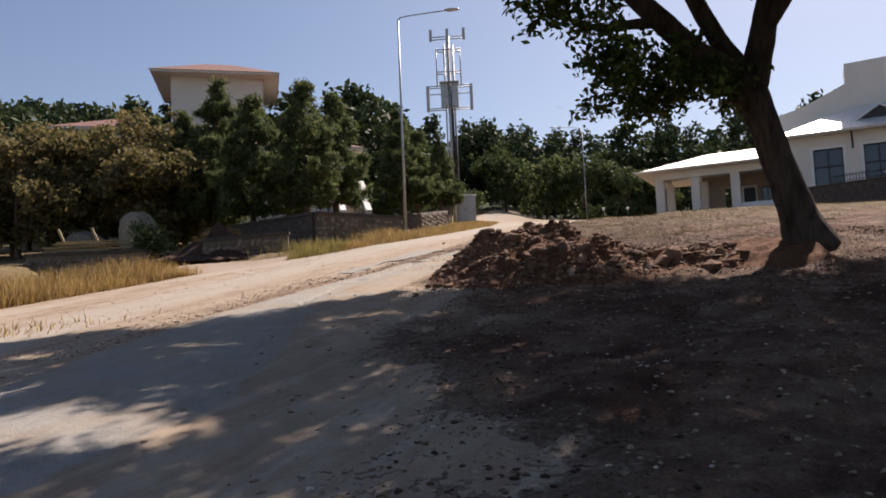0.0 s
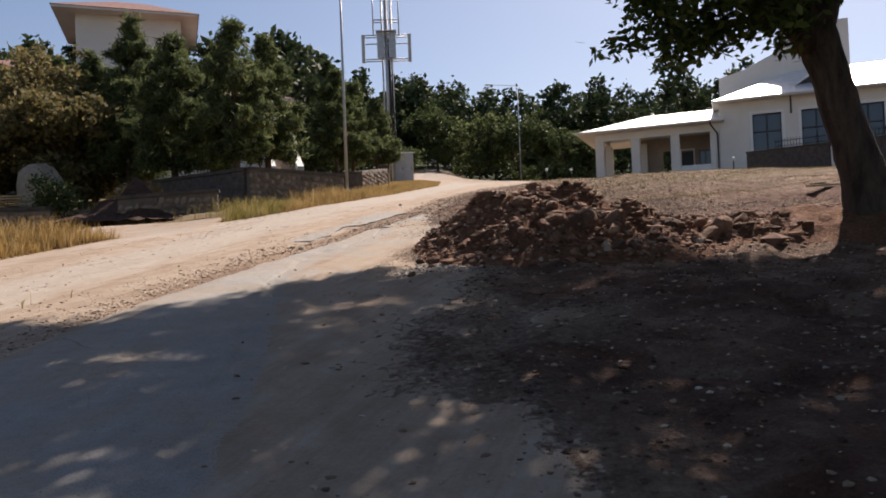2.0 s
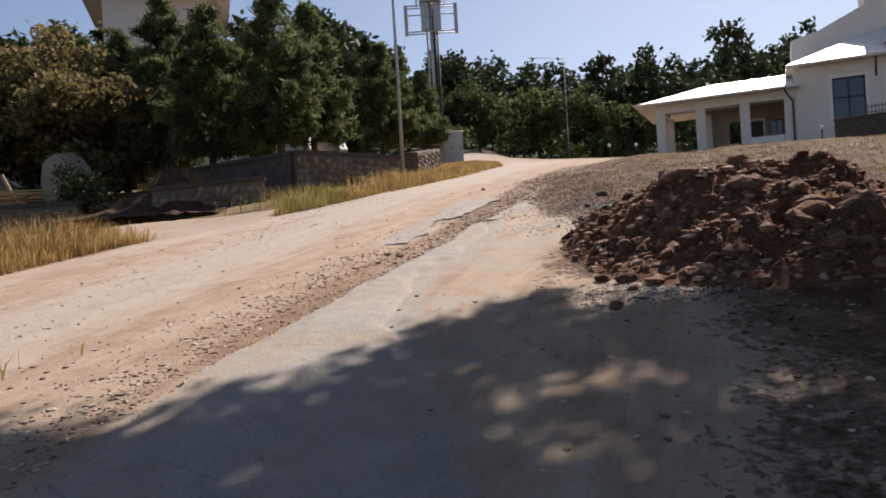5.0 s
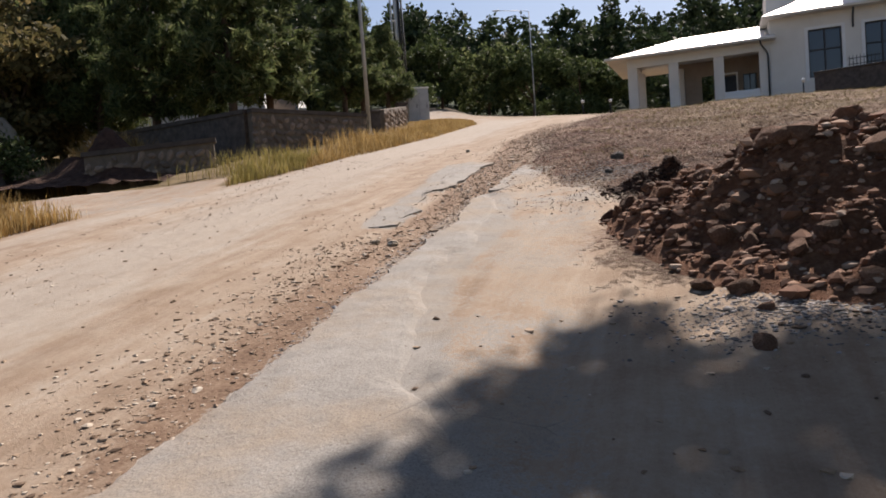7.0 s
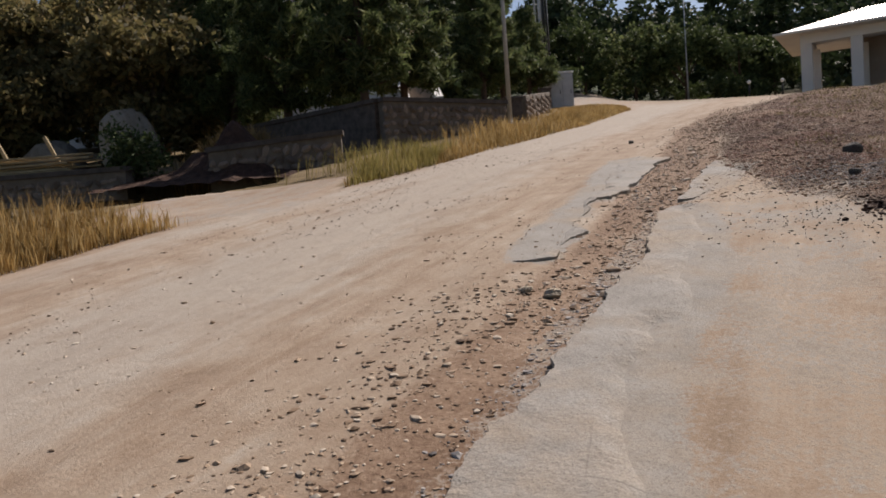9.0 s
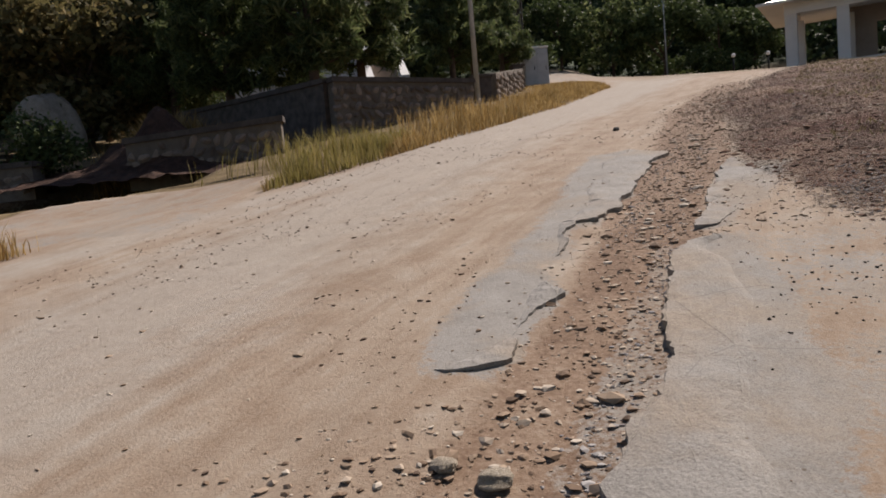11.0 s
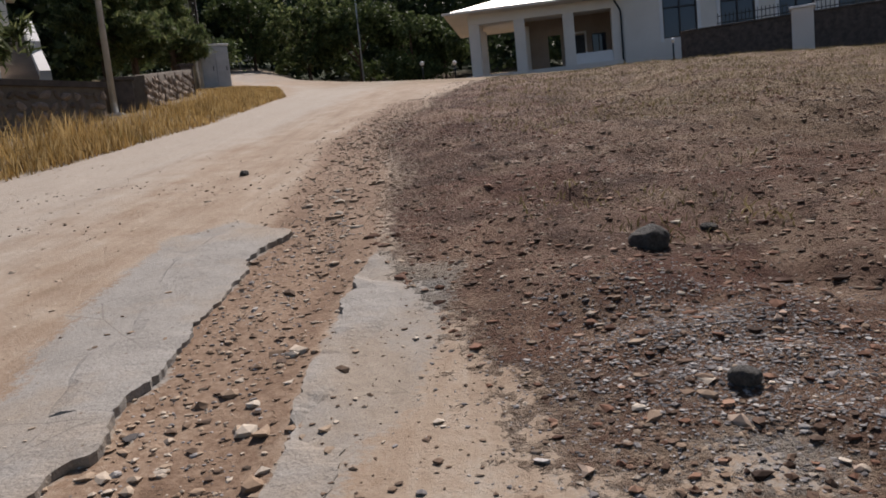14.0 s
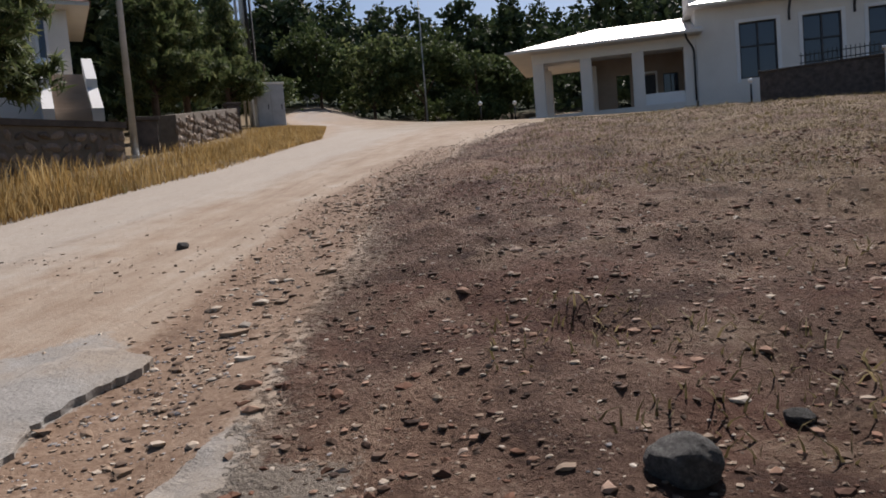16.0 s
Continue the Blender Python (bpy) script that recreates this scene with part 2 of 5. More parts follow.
MAT_TWIG = make_pebble("twigs_and_straw", [(0.0, (0.0896, 0.064, 0.0384)), (0.5, (0.218, 0.166, 0.102)), (1.0, (0.352, 0.301, 0.218))])
MAT_BARK = make_bark("oak_bark", (0.022, 0.018, 0.015), (0.085, 0.068, 0.055))
MAT_PINE_BARK = make_bark("pine_bark", (0.05, 0.035, 0.025), (0.16, 0.11, 0.08))
MAT_PLASTER = simple("cream_plaster", (0.66, 0.62, 0.56), (0.76, 0.72, 0.66), 0.6, 0.9, 0, 0.15, 0.004)
MAT_WHITE = simple("white_paint", (0.72, 0.71, 0.69), (0.82, 0.81, 0.79), 0.8, 0.7, 0, 0.1, 0.003)
MAT_SOFFIT = simple("soffit_board", (0.60, 0.57, 0.52), (0.70, 0.66, 0.60), 0.8, 0.8)
MAT_INNER = simple("ochre_plaster", (0.30, 0.24, 0.19), (0.42, 0.34, 0.27), 0.8, 0.9)
MAT_FRAME = simple("dark_window_frame", (0.03, 0.03, 0.035), (0.06, 0.06, 0.065), 4, 0.5)
MAT_IRON = simple("black_iron", (0.02, 0.02, 0.02), (0.05, 0.05, 0.05), 4, 0.5, 0.6)
MAT_GALV = simple("galvanised_steel", (0.34, 0.35, 0.36), (0.52, 0.53, 0.53), 3, 0.5, 0.6)
MAT_CABINET = simple("grey_cabinet_paint", (0.36, 0.37, 0.38), (0.48, 0.49, 0.50), 2, 0.6)
MAT_CAP = simple("dark_coping", (0.05, 0.04, 0.035), (0.12, 0.10, 0.085), 3, 0.9)
MAT_MORTAR = simple("grey_mortar", (0.115, 0.096, 0.0768), (0.192, 0.16, 0.128), 5, 0.95, 0, 0.5, 0.02)
# dark stone of terrace wall and piers; also paints shade on the wall's return
MAT_DARK_STONE_OR_SHADE = simple("dark_stone_or_shade", (0.05, 0.042, 0.038), (0.14, 0.115, 0.10), 4, 0.9, 0, 0.6, 0.03)
MAT_PLANK = simple("pale_timber", (0.256, 0.192, 0.102), (0.384, 0.301, 0.179), 4, 0.8)
MAT_GLASS = make_glass()


def make_roof(name, a, b, rough, metal):
    m = Mat(name, rough, metal, 0.5).local()
    w = m.t.nodes.new("ShaderNodeTexWave")
    w.bands_direction = "X"
    w.inputs["Scale"].default_value = 1.6
    m.link(m.co, w.inputs[0])
    m.color(m.ramp(m.noise(2.0, 5), [(0.35, a), (0.65, b)]))
    m.bump(w.outputs["Fac"], 0.5, 0.03)
    return m.m


MAT_ROOF = make_roof("pale_metal_roof", (0.66, 0.63, 0.60), (0.78, 0.76, 0.74), 0.38, 0.35)
MAT_RED_ROOF = make_roof("red_tile_roof", (0.12, 0.048, 0.038), (0.20, 0.088, 0.07), 0.85, 0.0)


# ---------------------------------------------------------------- mesh helpers
def part(name, data, material, parent=None, label=""):
    """Links a bmesh or mesh as one object under a thing."""
    if isinstance(data, bmesh.types.BMesh):
        me = bpy.data.meshes.new(name)
        data.to_mesh(me)
        data.free()
    else:
        me = data
    if material and not me.materials:
        me.materials.append(material)
    ob = new(name, me)
    if parent:
        ob.parent = parent
    if label:
        tagged(ob, label)
    return ob


def thing(name, m, label, category, group="", kind=""):
    ob = new(name)
    ob.matrix_world = m
    ob.empty_display_size = 0.1
    return tagged(ob, label, category, group, kind)


def box(bm, x0, x1, y0, y1, z0, z1, bevel=0.0):
    r = bmesh.ops.create_cube(bm, size=1.0)
    vs = r["verts"]
    for v in vs:
        v.co = Vector((x0 + (v.co.x + 0.5) * (x1 - x0), y0 + (v.co.y + 0.5) * (y1 - y0), z0 + (v.co.z + 0.5) * (z1 - z0)))
    if bevel:
        es = list({e for v in vs for e in v.link_edges})
        bmesh.ops.bevel(bm, geom=es, offset=bevel, segments=2, affect="EDGES", profile=0.6)
    return bm


def boxm(x0, x1, y0, y1, z0, z1, bevel=0.0):
    return box(bmesh.new(), x0, x1, y0, y1, z0, z1, bevel)


def tube(bm, pts, radii, sides=10, wobble=0.0, seed=0):
    """A tapered tube along points."""
    rnd = random.Random(seed)
    pts = [Vector(p) for p in pts]
    rings = []
    for i, p in enumerate(pts):
        d = (pts[min(i + 1, len(pts) - 1)] - pts[max(i - 1, 0)]).normalized()
        a = d.orthogonal().normalized() if abs(d.z) < 0.9 else d.cross(Vector((0, 1, 0))).normalized()
        if rings:
            a = (keep - d * keep.dot(d)).normalized()
        keep = a
        b = d.cross(a)
        r = radii[i] if hasattr(radii, "__len__") else radii
        rings.append([bm.verts.new(p + (a * math.cos(k * math.tau / sides) + b * math.sin(k * math.tau / sides)) * r * (1 + wobble * (rnd.random() - 0.5))) for k in range(sides)])
    for q, w in zip(rings, rings[1:]):
        for k in range(sides):
            bm.faces.new((q[k], q[(k + 1) % sides], w[(k + 1) % sides], w[k])).smooth = True
    bm.faces.new(rings[0][::-1])
    bm.faces.new(rings[-1])
    return bm


def smooth_path(pts, n=4):
    """Points along a Catmull-Rom curve."""
    pts = [Vector(p) for p in pts]
    ext = [2 * pts[0] - pts[1]] + pts + [2 * pts[-1] - pts[-2]]
    out = []
    for i in range(1, len(ext) - 2):
        a, b, c, d = ext[i - 1 : i + 3]
        for k in range(n):
            t = k / n
            out.append(0.5 * (2 * b + (c - a) * t + (2 * a - 5 * b + 4 * c - d) * t * t + (3 * b - a - 3 * c + d) * t ** 3))
    return out + [pts[-1]]


def mesh_from(name, verts, faces):
    me = bpy.data.meshes.new(name)
    verts, faces = np.asarray(verts, np.float32), np.asarray(faces, np.int32)
    k = faces.shape[1]
    me.vertices.add(len(verts))
    me.vertices.foreach_set("co", verts.ravel())
    me.loops.add(faces.size)
    me.loops.foreach_set("vertex_index", faces.ravel())
    me.polygons.add(len(faces))
    me.polygons.foreach_set("loop_start", np.arange(0, faces.size, k, dtype=np.int32))
    me.polygons.foreach_set("use_smooth", np.zeros(len(faces), bool))
    me.update(calc_edges=True)
    return me


RNG = np.random.default_rng(7)


def leaf_mesh(name, centres, size, spread, per, flat=0.0, rng=RNG, aspect=0.5, up=0.0):
    """Many small pointed leaves in clusters round the centres."""
    c = np.repeat(np.asarray(centres, float), per, 0)
    n = len(c)
    c = c + rng.normal(0, 1, (n, 3)) * np.asarray(spread)
    a = rng.normal(0, 1, (n, 3))
    a[:, 2] = a[:, 2] * (1 - flat) + up
    a /= np.linalg.norm(a, axis=1, keepdims=True)
    b = np.cross(a, rng.normal(0, 1, (n, 3)))
    b /= np.linalg.norm(b, axis=1, keepdims=True) + 1e-9
    s = size * rng.uniform(0.6, 1.4, (n, 1))
    v = np.stack([c - a * s, c + b * s * aspect, c + a * s, c - b * s * aspect], 1).reshape(-1, 3)
    return mesh_from(name, v, np.arange(4 * n).reshape(-1, 4))


def icosphere(div=1):
    bm = bmesh.new()
    bmesh.ops.create_icosphere(bm, subdivisions=div, radius=1.0)
    v = np.array([x.co for x in bm.verts])
    f = np.array([[q.index for q in p.verts] for p in bm.faces])
    bm.free()
    return v, f


ICO1, ICO2, ICO4 = icosphere(1), icosphere(2), icosphere(4)


def stones_mesh(name, places, sizes, rng=RNG, flat=0.65):
    """Many small angular stones in one mesh."""
    v0, f0 = ICO1
    n = len(places)
    v = np.repeat(v0[None], n, 0) * rng.uniform(0.45, 1.35, (n, len(v0), 1))
    v[:, :, 2] *= flat
    v[:, :, 0] *= rng.uniform(0.8, 1.6, (n, 1))
    a = rng.uniform(0, math.tau, n)
    ca, sa = np.cos(a)[:, None], np.sin(a)[:, None]
    x, y = v[:, :, 0] * ca - v[:, :, 1] * sa, v[:, :, 0] * sa + v[:, :, 1] * ca
    v = np.stack([x, y, v[:, :, 2]], 2) * np.asarray(sizes)[:, None, None] + np.asarray(places)[:, None, :]
    f = (f0[None] + (np.arange(n) * len(v0))[:, None, None]).reshape(-1, 3)
    return mesh_from(name, v.reshape(-1, 3), f)


def rock_mesh(name, seed, flat=0.7):
    """One angular stone of about unit radius, cut by planes."""
    rng = np.random.default_rng(seed)
    v, f = ICO2
    v = v.copy()
    for _ in range(9):
        n = rng.normal(0, 1, 3)
        n /= np.linalg.norm(n)
        d = v @ n - rng.uniform(0.60, 0.92)
        v -= np.outer(np.maximum(d, 0), n)
    v *= (1 + rng.normal(0, 0.035, (len(v), 1)))
    v *= np.array([rng.uniform(0.9, 1.3), rng.uniform(0.8, 1.1), flat])
    return mesh_from(name, v, f)


def boulder_mesh(name, seed, flat=0.7):
    """One weathered, rounded boulder of about unit radius."""
    rng = np.random.default_rng(seed)
    v, f = ICO4
    v = v.copy()
    for _ in range(7):
        n = rng.normal(0, 1, 3)
        n /= np.linalg.norm(n)
        d = v @ n - rng.uniform(0.72, 0.95)
        v -= np.outer(np.maximum(d, 0) * 0.8, n)
    for k, amp in ((2.2, 0.05), (5.0, 0.03), (13.0, 0.012)):
        ph = rng.uniform(0, 6, 3)
        v *= 1 + amp * (np.sin(v[:, [0]] * k + ph[0]) * np.sin(v[:, [1]] * k * 1.2 + ph[1]) + np.sin(v[:, [2]] * k * 0.9 + v[:, [0]] * k * 0.6 + ph[2]))
    v *= np.array([rng.uniform(0.9, 1.3), rng.uniform(0.8, 1.1), flat])
    return mesh_from(name, v, f)


# ---------------------------------------------------------------- the lie of the land
def vnoise(x, y, scale, seed=0):
    """Smooth value noise between -1 and 1 on arrays."""
    x, y = np.asarray(x, float) * scale, np.asarray(y, float) * scale
    i, j = np.floor(x), np.floor(y)
    u, v = x - i, y - j
    u, v = u * u * (3 - 2 * u), v * v * (3 - 2 * v)

    def h(a, b):
        s = np.sin(a * 127.1 + b * 311.7 + seed * 74.7) * 43758.5453
        return 2 * (s - np.floor(s)) - 1

    return (h(i, j) * (1 - u) + h(i + 1, j) * u) * (1 - v) + (h(i, j + 1) * (1 - u) + h(i + 1, j + 1) * u) * v


def step(a, b, x):
    t = np.clip((np.asarray(x, float) - a) / (b - a), 0, 1)
    return t * t * (3 - 2 * t)


def road_left(y):
    return np.interp(y, [-30, 5, 10, 15, 19, 22.4, 27, 34, 45, 53, 70, 110], [-18, -9.2, -7.9, -6.05, -2.95, -0.9, 0.95, 3.0, 3.5, 2.2, 1.2, 3.0])


def rubble_line(y):
    return np.interp(y, [-20, 0, 5.7, 8.2, 9.8, 12, 14.9, 16.2, 21.6, 24.2, 34, 50], [-3.5, -2.3, -1.5, -0.9, -0.4, 0.3, 1.0, 1.5, 2.85, 3.9, 8.0, 13])


def soil_edge(y):
    return np.interp(y, [-20, 6, 9, 11.5, 13.5, 16.2, 21.6, 24.2, 34, 50], [3.2, 2.7, 1.8, 2.3, 2.15, 2.1, 3.1, 4.3, 9.0, 15])


def off_outline(x, y, pts, closed=True):
    """Distance of points from an outline; negative inside when it is closed."""
    x, y = np.asarray(x, float), np.asarray(y, float)
    best, inside = np.full(x.shape, 1e9), np.zeros(x.shape, bool)
    for (ax, ay), (bx, by) in zip(pts, pts[1:] + pts[:1] if closed else pts[1:]):
        dx, dy = bx - ax, by - ay
        t = np.clip(((x - ax) * dx + (y - ay) * dy) / (dx * dx + dy * dy + 1e-9), 0, 1)
        best = np.minimum(best, np.hypot(x - ax - t * dx, y - ay - t * dy))
        if dy:
            inside ^= ((ay > y) != (by > y)) & (x < dx * (y - ay) / dy + ax)
    return np.where(inside, -best, best) if closed else best


# old surfacing: the broken edge along the gully, then the edge that dust covers
STRIP = ([(-1.75, 4.2), (-1.6, 5.5), (-1.33, 6.2), (-1.01, 7.15), (-0.63, 8.36), (-0.2, 9.6), (-0.06, 10.1), (0.0, 10.35), (0.18, 10.57), (0.25, 10.89), (0.35, 11.3), (0.4, 11.6), (0.47, 11.95), (0.53, 12.2), (0.6, 12.6), (0.76, 12.82), (1.0, 12.97)],
         [(1.1, 12.7), (1.02, 11.7), (0.8, 10.6), (0.55, 9.8), (0.15, 8.9), (-0.05, 7.8), (-0.15, 6.6), (0.0, 5.0), (0.35, 2.5), (0.5, 0.0), (-0.5, -3.0), (-2.6, -3.0), (-2.2, 1.0)])
ISLAND = ([(1.05, 13.26), (0.9, 13.25), (0.98, 13.47), (1.11, 13.8), (1.2, 14.1), (1.27, 14.4), (1.41, 14.75), (1.55, 15.25), (1.68, 15.42), (1.68, 15.62), (1.9, 16.0)],
          [(1.97, 15.62), (2.3, 15.55), (2.0, 14.98), (1.8, 14.5), (1.47, 13.93)])
REMNANT = ([(1.45, 17.05), (1.27, 16.7), (1.12, 16.35), (1.05, 15.95), (0.95, 15.7), (0.78, 15.3), (0.7, 14.7), (0.53, 14.42), (0.47, 14.1), (0.34, 13.95), (0.27, 13.68), (0.12, 13.62), (0.0, 13.4), (-0.05, 12.95), (-0.09, 12.74)],
           [(-0.42, 12.6), (-0.38, 12.95), (-0.28, 13.4), (-0.05, 14.2), (0.12, 15.1), (0.28, 16.2), (0.6, 17.2), (1.05, 17.5)])
SLIVER = ([(-0.12, 11.95), (-0.31, 11.62), (-0.39, 11.32), (-0.41, 11.06), (-0.55, 10.97), (-0.74, 10.96)],
          [(-0.8, 11.2), (-0.68, 11.7), (-0.58, 12.3), (-0.36, 12.5)])


def land(x, y):
    """Height of the ground without its small relief."""
    x, y = np.asarray(x, float), np.asarray(y, float)
    p = np.interp(y, [-300, -40, 0, 10, 20, 32, 40, 53, 70, 100, 130, 200, 400, 2000], [-60, -6.2, -0.07, 1.48, 3.05, 4.85, 5.95, 7.65, 10.0, 14.6, 19.0, 29, 50, 60])
    q = np.interp(y, [-300, -40, 0, 10, 20, 32, 40, 46, 58, 75, 100, 130, 200, 400, 2000], [-60, -6.2, -0.07, 1.48, 3.05, 4.75, 5.7, 6.5, 7.55, 8.2, 12, 17, 29, 50, 60])
    w = step(4, 14, x)
    z = p * (1 - w) + q * w
    near = 1 - step(25, 42, y)
    z = z + 0.05 * np.clip(x - 1.5, 0, 12) * near * step(-15, 4, y) - 0.05 * np.clip(-1 - x, 0, 6)
    z = z + 50 * np.exp(-(((x + 190) / 110) ** 2 + ((y - 300) / 110) ** 2)) + 25 * np.exp(-(((x - 260) / 160) ** 2 + ((y - 420) / 150) ** 2))
    return z


def sunken(x, y):
    """The lower yard behind the drive's edge."""
    edge = np.interp(x, [-16, -8.6, -7.5, -6.7], [17.4, 18.8, 19.5, 20.4])
    return step(0.0, 0.35, y - edge) * (1 - step(25.0, 26.5, y)) * step(0.0, 0.6, -6.3 - x) * (1 - step(15, 17, -x))


def relief(x, y):
    """The gully, ruts and lumps."""
    near = (1 - step(28, 45, y)) * (1 - step(20, 40, np.abs(x)))
    g = rubble_line(y)
    wig = 0.18 * vnoise(y, y * 0 + 3, 0.9, 5)
    gully = -0.045 * np.exp(-(((x - g - 0.05 + wig) / 0.28) ** 2)) * step(5.0, 8, y) * (1 - step(19, 25, y))
    bank = 0.32 * np.exp(-(((x - 9.3) / 1.8) ** 2 + ((y - 7.9) / 1.5) ** 2))
    soil = step(-0.2, 0.8, x - soil_edge(y))
    lumps = soil * (0.085 * vnoise(x, y, 0.7, 1) + 0.05 * vnoise(x, y, 1.9, 2) + 0.03 * vnoise(x, y, 4.5, 3))
    ruts = (0.02 * vnoise(x * 1.8 - y * 0.5, y * 0.12, 1.3, 8) + 0.007 * vnoise(x * 4.4 - y * 1.2, y * 0.2, 1.3, 12)) * step(-8, -6, x - g) * (1 - soil)
    fine = 0.012 * vnoise(x, y, 5, 4) * (0.25 + 0.75 * soil)
    left = 0.10 * vnoise(x, y, 0.5, 9) * step(0.3, 2, road_left(y) - x)
    return (gully + bank + lumps + ruts + fine + left) * near - 1.25 * sunken(x, y)


def floor_z(x, y):
    return float(land(x, y) + relief(x, y))


def graded(fine0, fine1, step0, far0, far1, grow=1.16):
    a = list(np.arange(fine0, fine1 + 1e-6, step0))
    s, x = step0, fine1
    while x < far1:
        s *= grow
        x += s
        a.append(x)
    s, x = step0, fine0
    while x > far0:
        s *= grow
        x -= s
        a.insert(0, x)
    return np.array(a)


def build_ground():
    xs = graded(-2.5, 6.5, 0.06, -900, 900, 1.055)
    ys = graded(4.0, 19.0, 0.065, -250, 1800, 1.035)
    X, Y = np.meshgrid(xs, ys)
    Z = land(X, Y) + relief(X, Y)
    v = np.stack([X, Y, Z], 2).reshape(-1, 3)
    ny, nx = X.shape
    k = np.arange(ny * nx).reshape(ny, nx)
    f = np.stack([k[:-1, :-1], k[:-1, 1:], k[1:, 1:], k[1:, :-1]], 2).reshape(-1, 4)
    me = mesh_from("ground", v, f)
    me.polygons.foreach_set("use_smooth", np.ones(len(f), bool))
    g, lft = rubble_line(Y), road_left(Y)
    out = X - g
    soft = 0.6 + 1.6 * (1 - step(7, 10, Y))
    soil = step(-1.0, 1.0, (X - soil_edge(Y) + 0.5 * vnoise(X, Y, 0.6, 95) * soft) / soft) * (1 - 0.45 * step(24, 34, Y))
    gully = 0.95 * np.exp(-(((out + 0.02) / (0.42 + 0.1 * step(13, 16, Y))) ** 4)) * step(4, 7, Y) * (1 - step(24, 30, Y))
    ruddy = 0.9 * np.exp(-(((X - 3.25) / 0.8) ** 2 + ((Y - 14.55) / 0.42) ** 2)) + 0.8 * np.exp(-(((X - 5.6) / 1.6) ** 2 + ((Y - 16.4) / 0.5) ** 2)) + 0.75 * np.exp(-(((X - 3.2) / 1.1) ** 2 + ((Y - 11.3) / 0.8) ** 2))
    ruddy = np.maximum(ruddy, 0.75 * np.exp(-(((X - 2.6) / 1.6) ** 2 + ((Y - 9.4) / 1.3) ** 2)))
    pale = np.exp(-(((X - 2.0) / 0.75) ** 2 + ((Y - 11.8) / 1.0) ** 2)) + 0.8 * np.exp(-(((X - 2.6) / 0.35) ** 2 + ((Y - 13.1) / 0.35) ** 2))
    soil = np.clip(soil - 0.55 * pale, 0, 1)
    grass = step(-0.2, 0.9, lft - X)
    drive = step(15.3, 16.2, Y) * (1 - step(19.3, 20.3, Y)) * (1 - step(-5.0, -3.6, X)) * step(-8.6, -8.0, X)
    shaded_pit = sunken(X, Y)
    grass = grass * (1 - drive) * (1 - shaded_pit)
    # the yard's shade is painted in with dark soil and red earth
    soil = np.maximum(soil, 0.95 * shaded_pit)
    ruddy = np.maximum(ruddy, 0.8 * shaded_pit)
    hard = 0.5 * step(0.1, 0.8, drive) + 0.1 * np.exp(-(((X - lft - 1.2) / 1.2) ** 2)) + 0.5 * step(45, 60, Y) * step(0, 1, X - lft) * (1 - step(8, 10, X - lft))
    hard = np.where(out > 0, np.maximum(0.5 * (1 - step(1.6, 2.6, out)) * (1 - step(12.6, 14, Y)), 0.62 * pale), hard * 0.9)
    box_x, box_y = (np.abs(X) < 4), (Y > -5) & (Y < 19)
    near = box_x & box_y
    for crisp, soft in (STRIP, ISLAND, REMNANT, SLIVER):
        d = off_outline(X[near], Y[near], crisp + soft)
        hard[near] = np.maximum(hard[near], 0.9 * (1 - step(-0.12, 0.28, d)) * (1 - 0.85 * step(-0.05, 0.05, d) * (gully[near] > 0.5)))
    far = np.maximum(0.85 * step(30, 40, Y) * step(3, 8, X), 0.75 * step(14, 21, Y) * step(2.0, 5, X - g))
    # wooded ground, plus the sunken yard, where this colour darkens it as shade
    forest = np.maximum(np.maximum(step(95, 120, Y), step(30, 60, -X) * step(20, 60, Y)), 0.7 * shaded_pit)
    for name, a in (("road", np.exp(-(((out + 3.4) / 1.7) ** 2)) + 0.7 * np.exp(-(((X - lft - 0.7) / 0.8) ** 2))), ("soil", soil), ("grass", grass), ("hard", hard), ("gully", gully), ("ruddy", ruddy), ("far", far), ("forest", forest)):
        at = me.attributes.new(name, "FLOAT", "POINT")
        at.data.foreach_set("value", np.ascontiguousarray(a, np.float32).ravel())
    ob = part("ground", me, MAT_GROUND)
    tagged(ob, "dusty tan dirt road and brown stony earth on a slope", "ground", kind="structure")


build_ground()


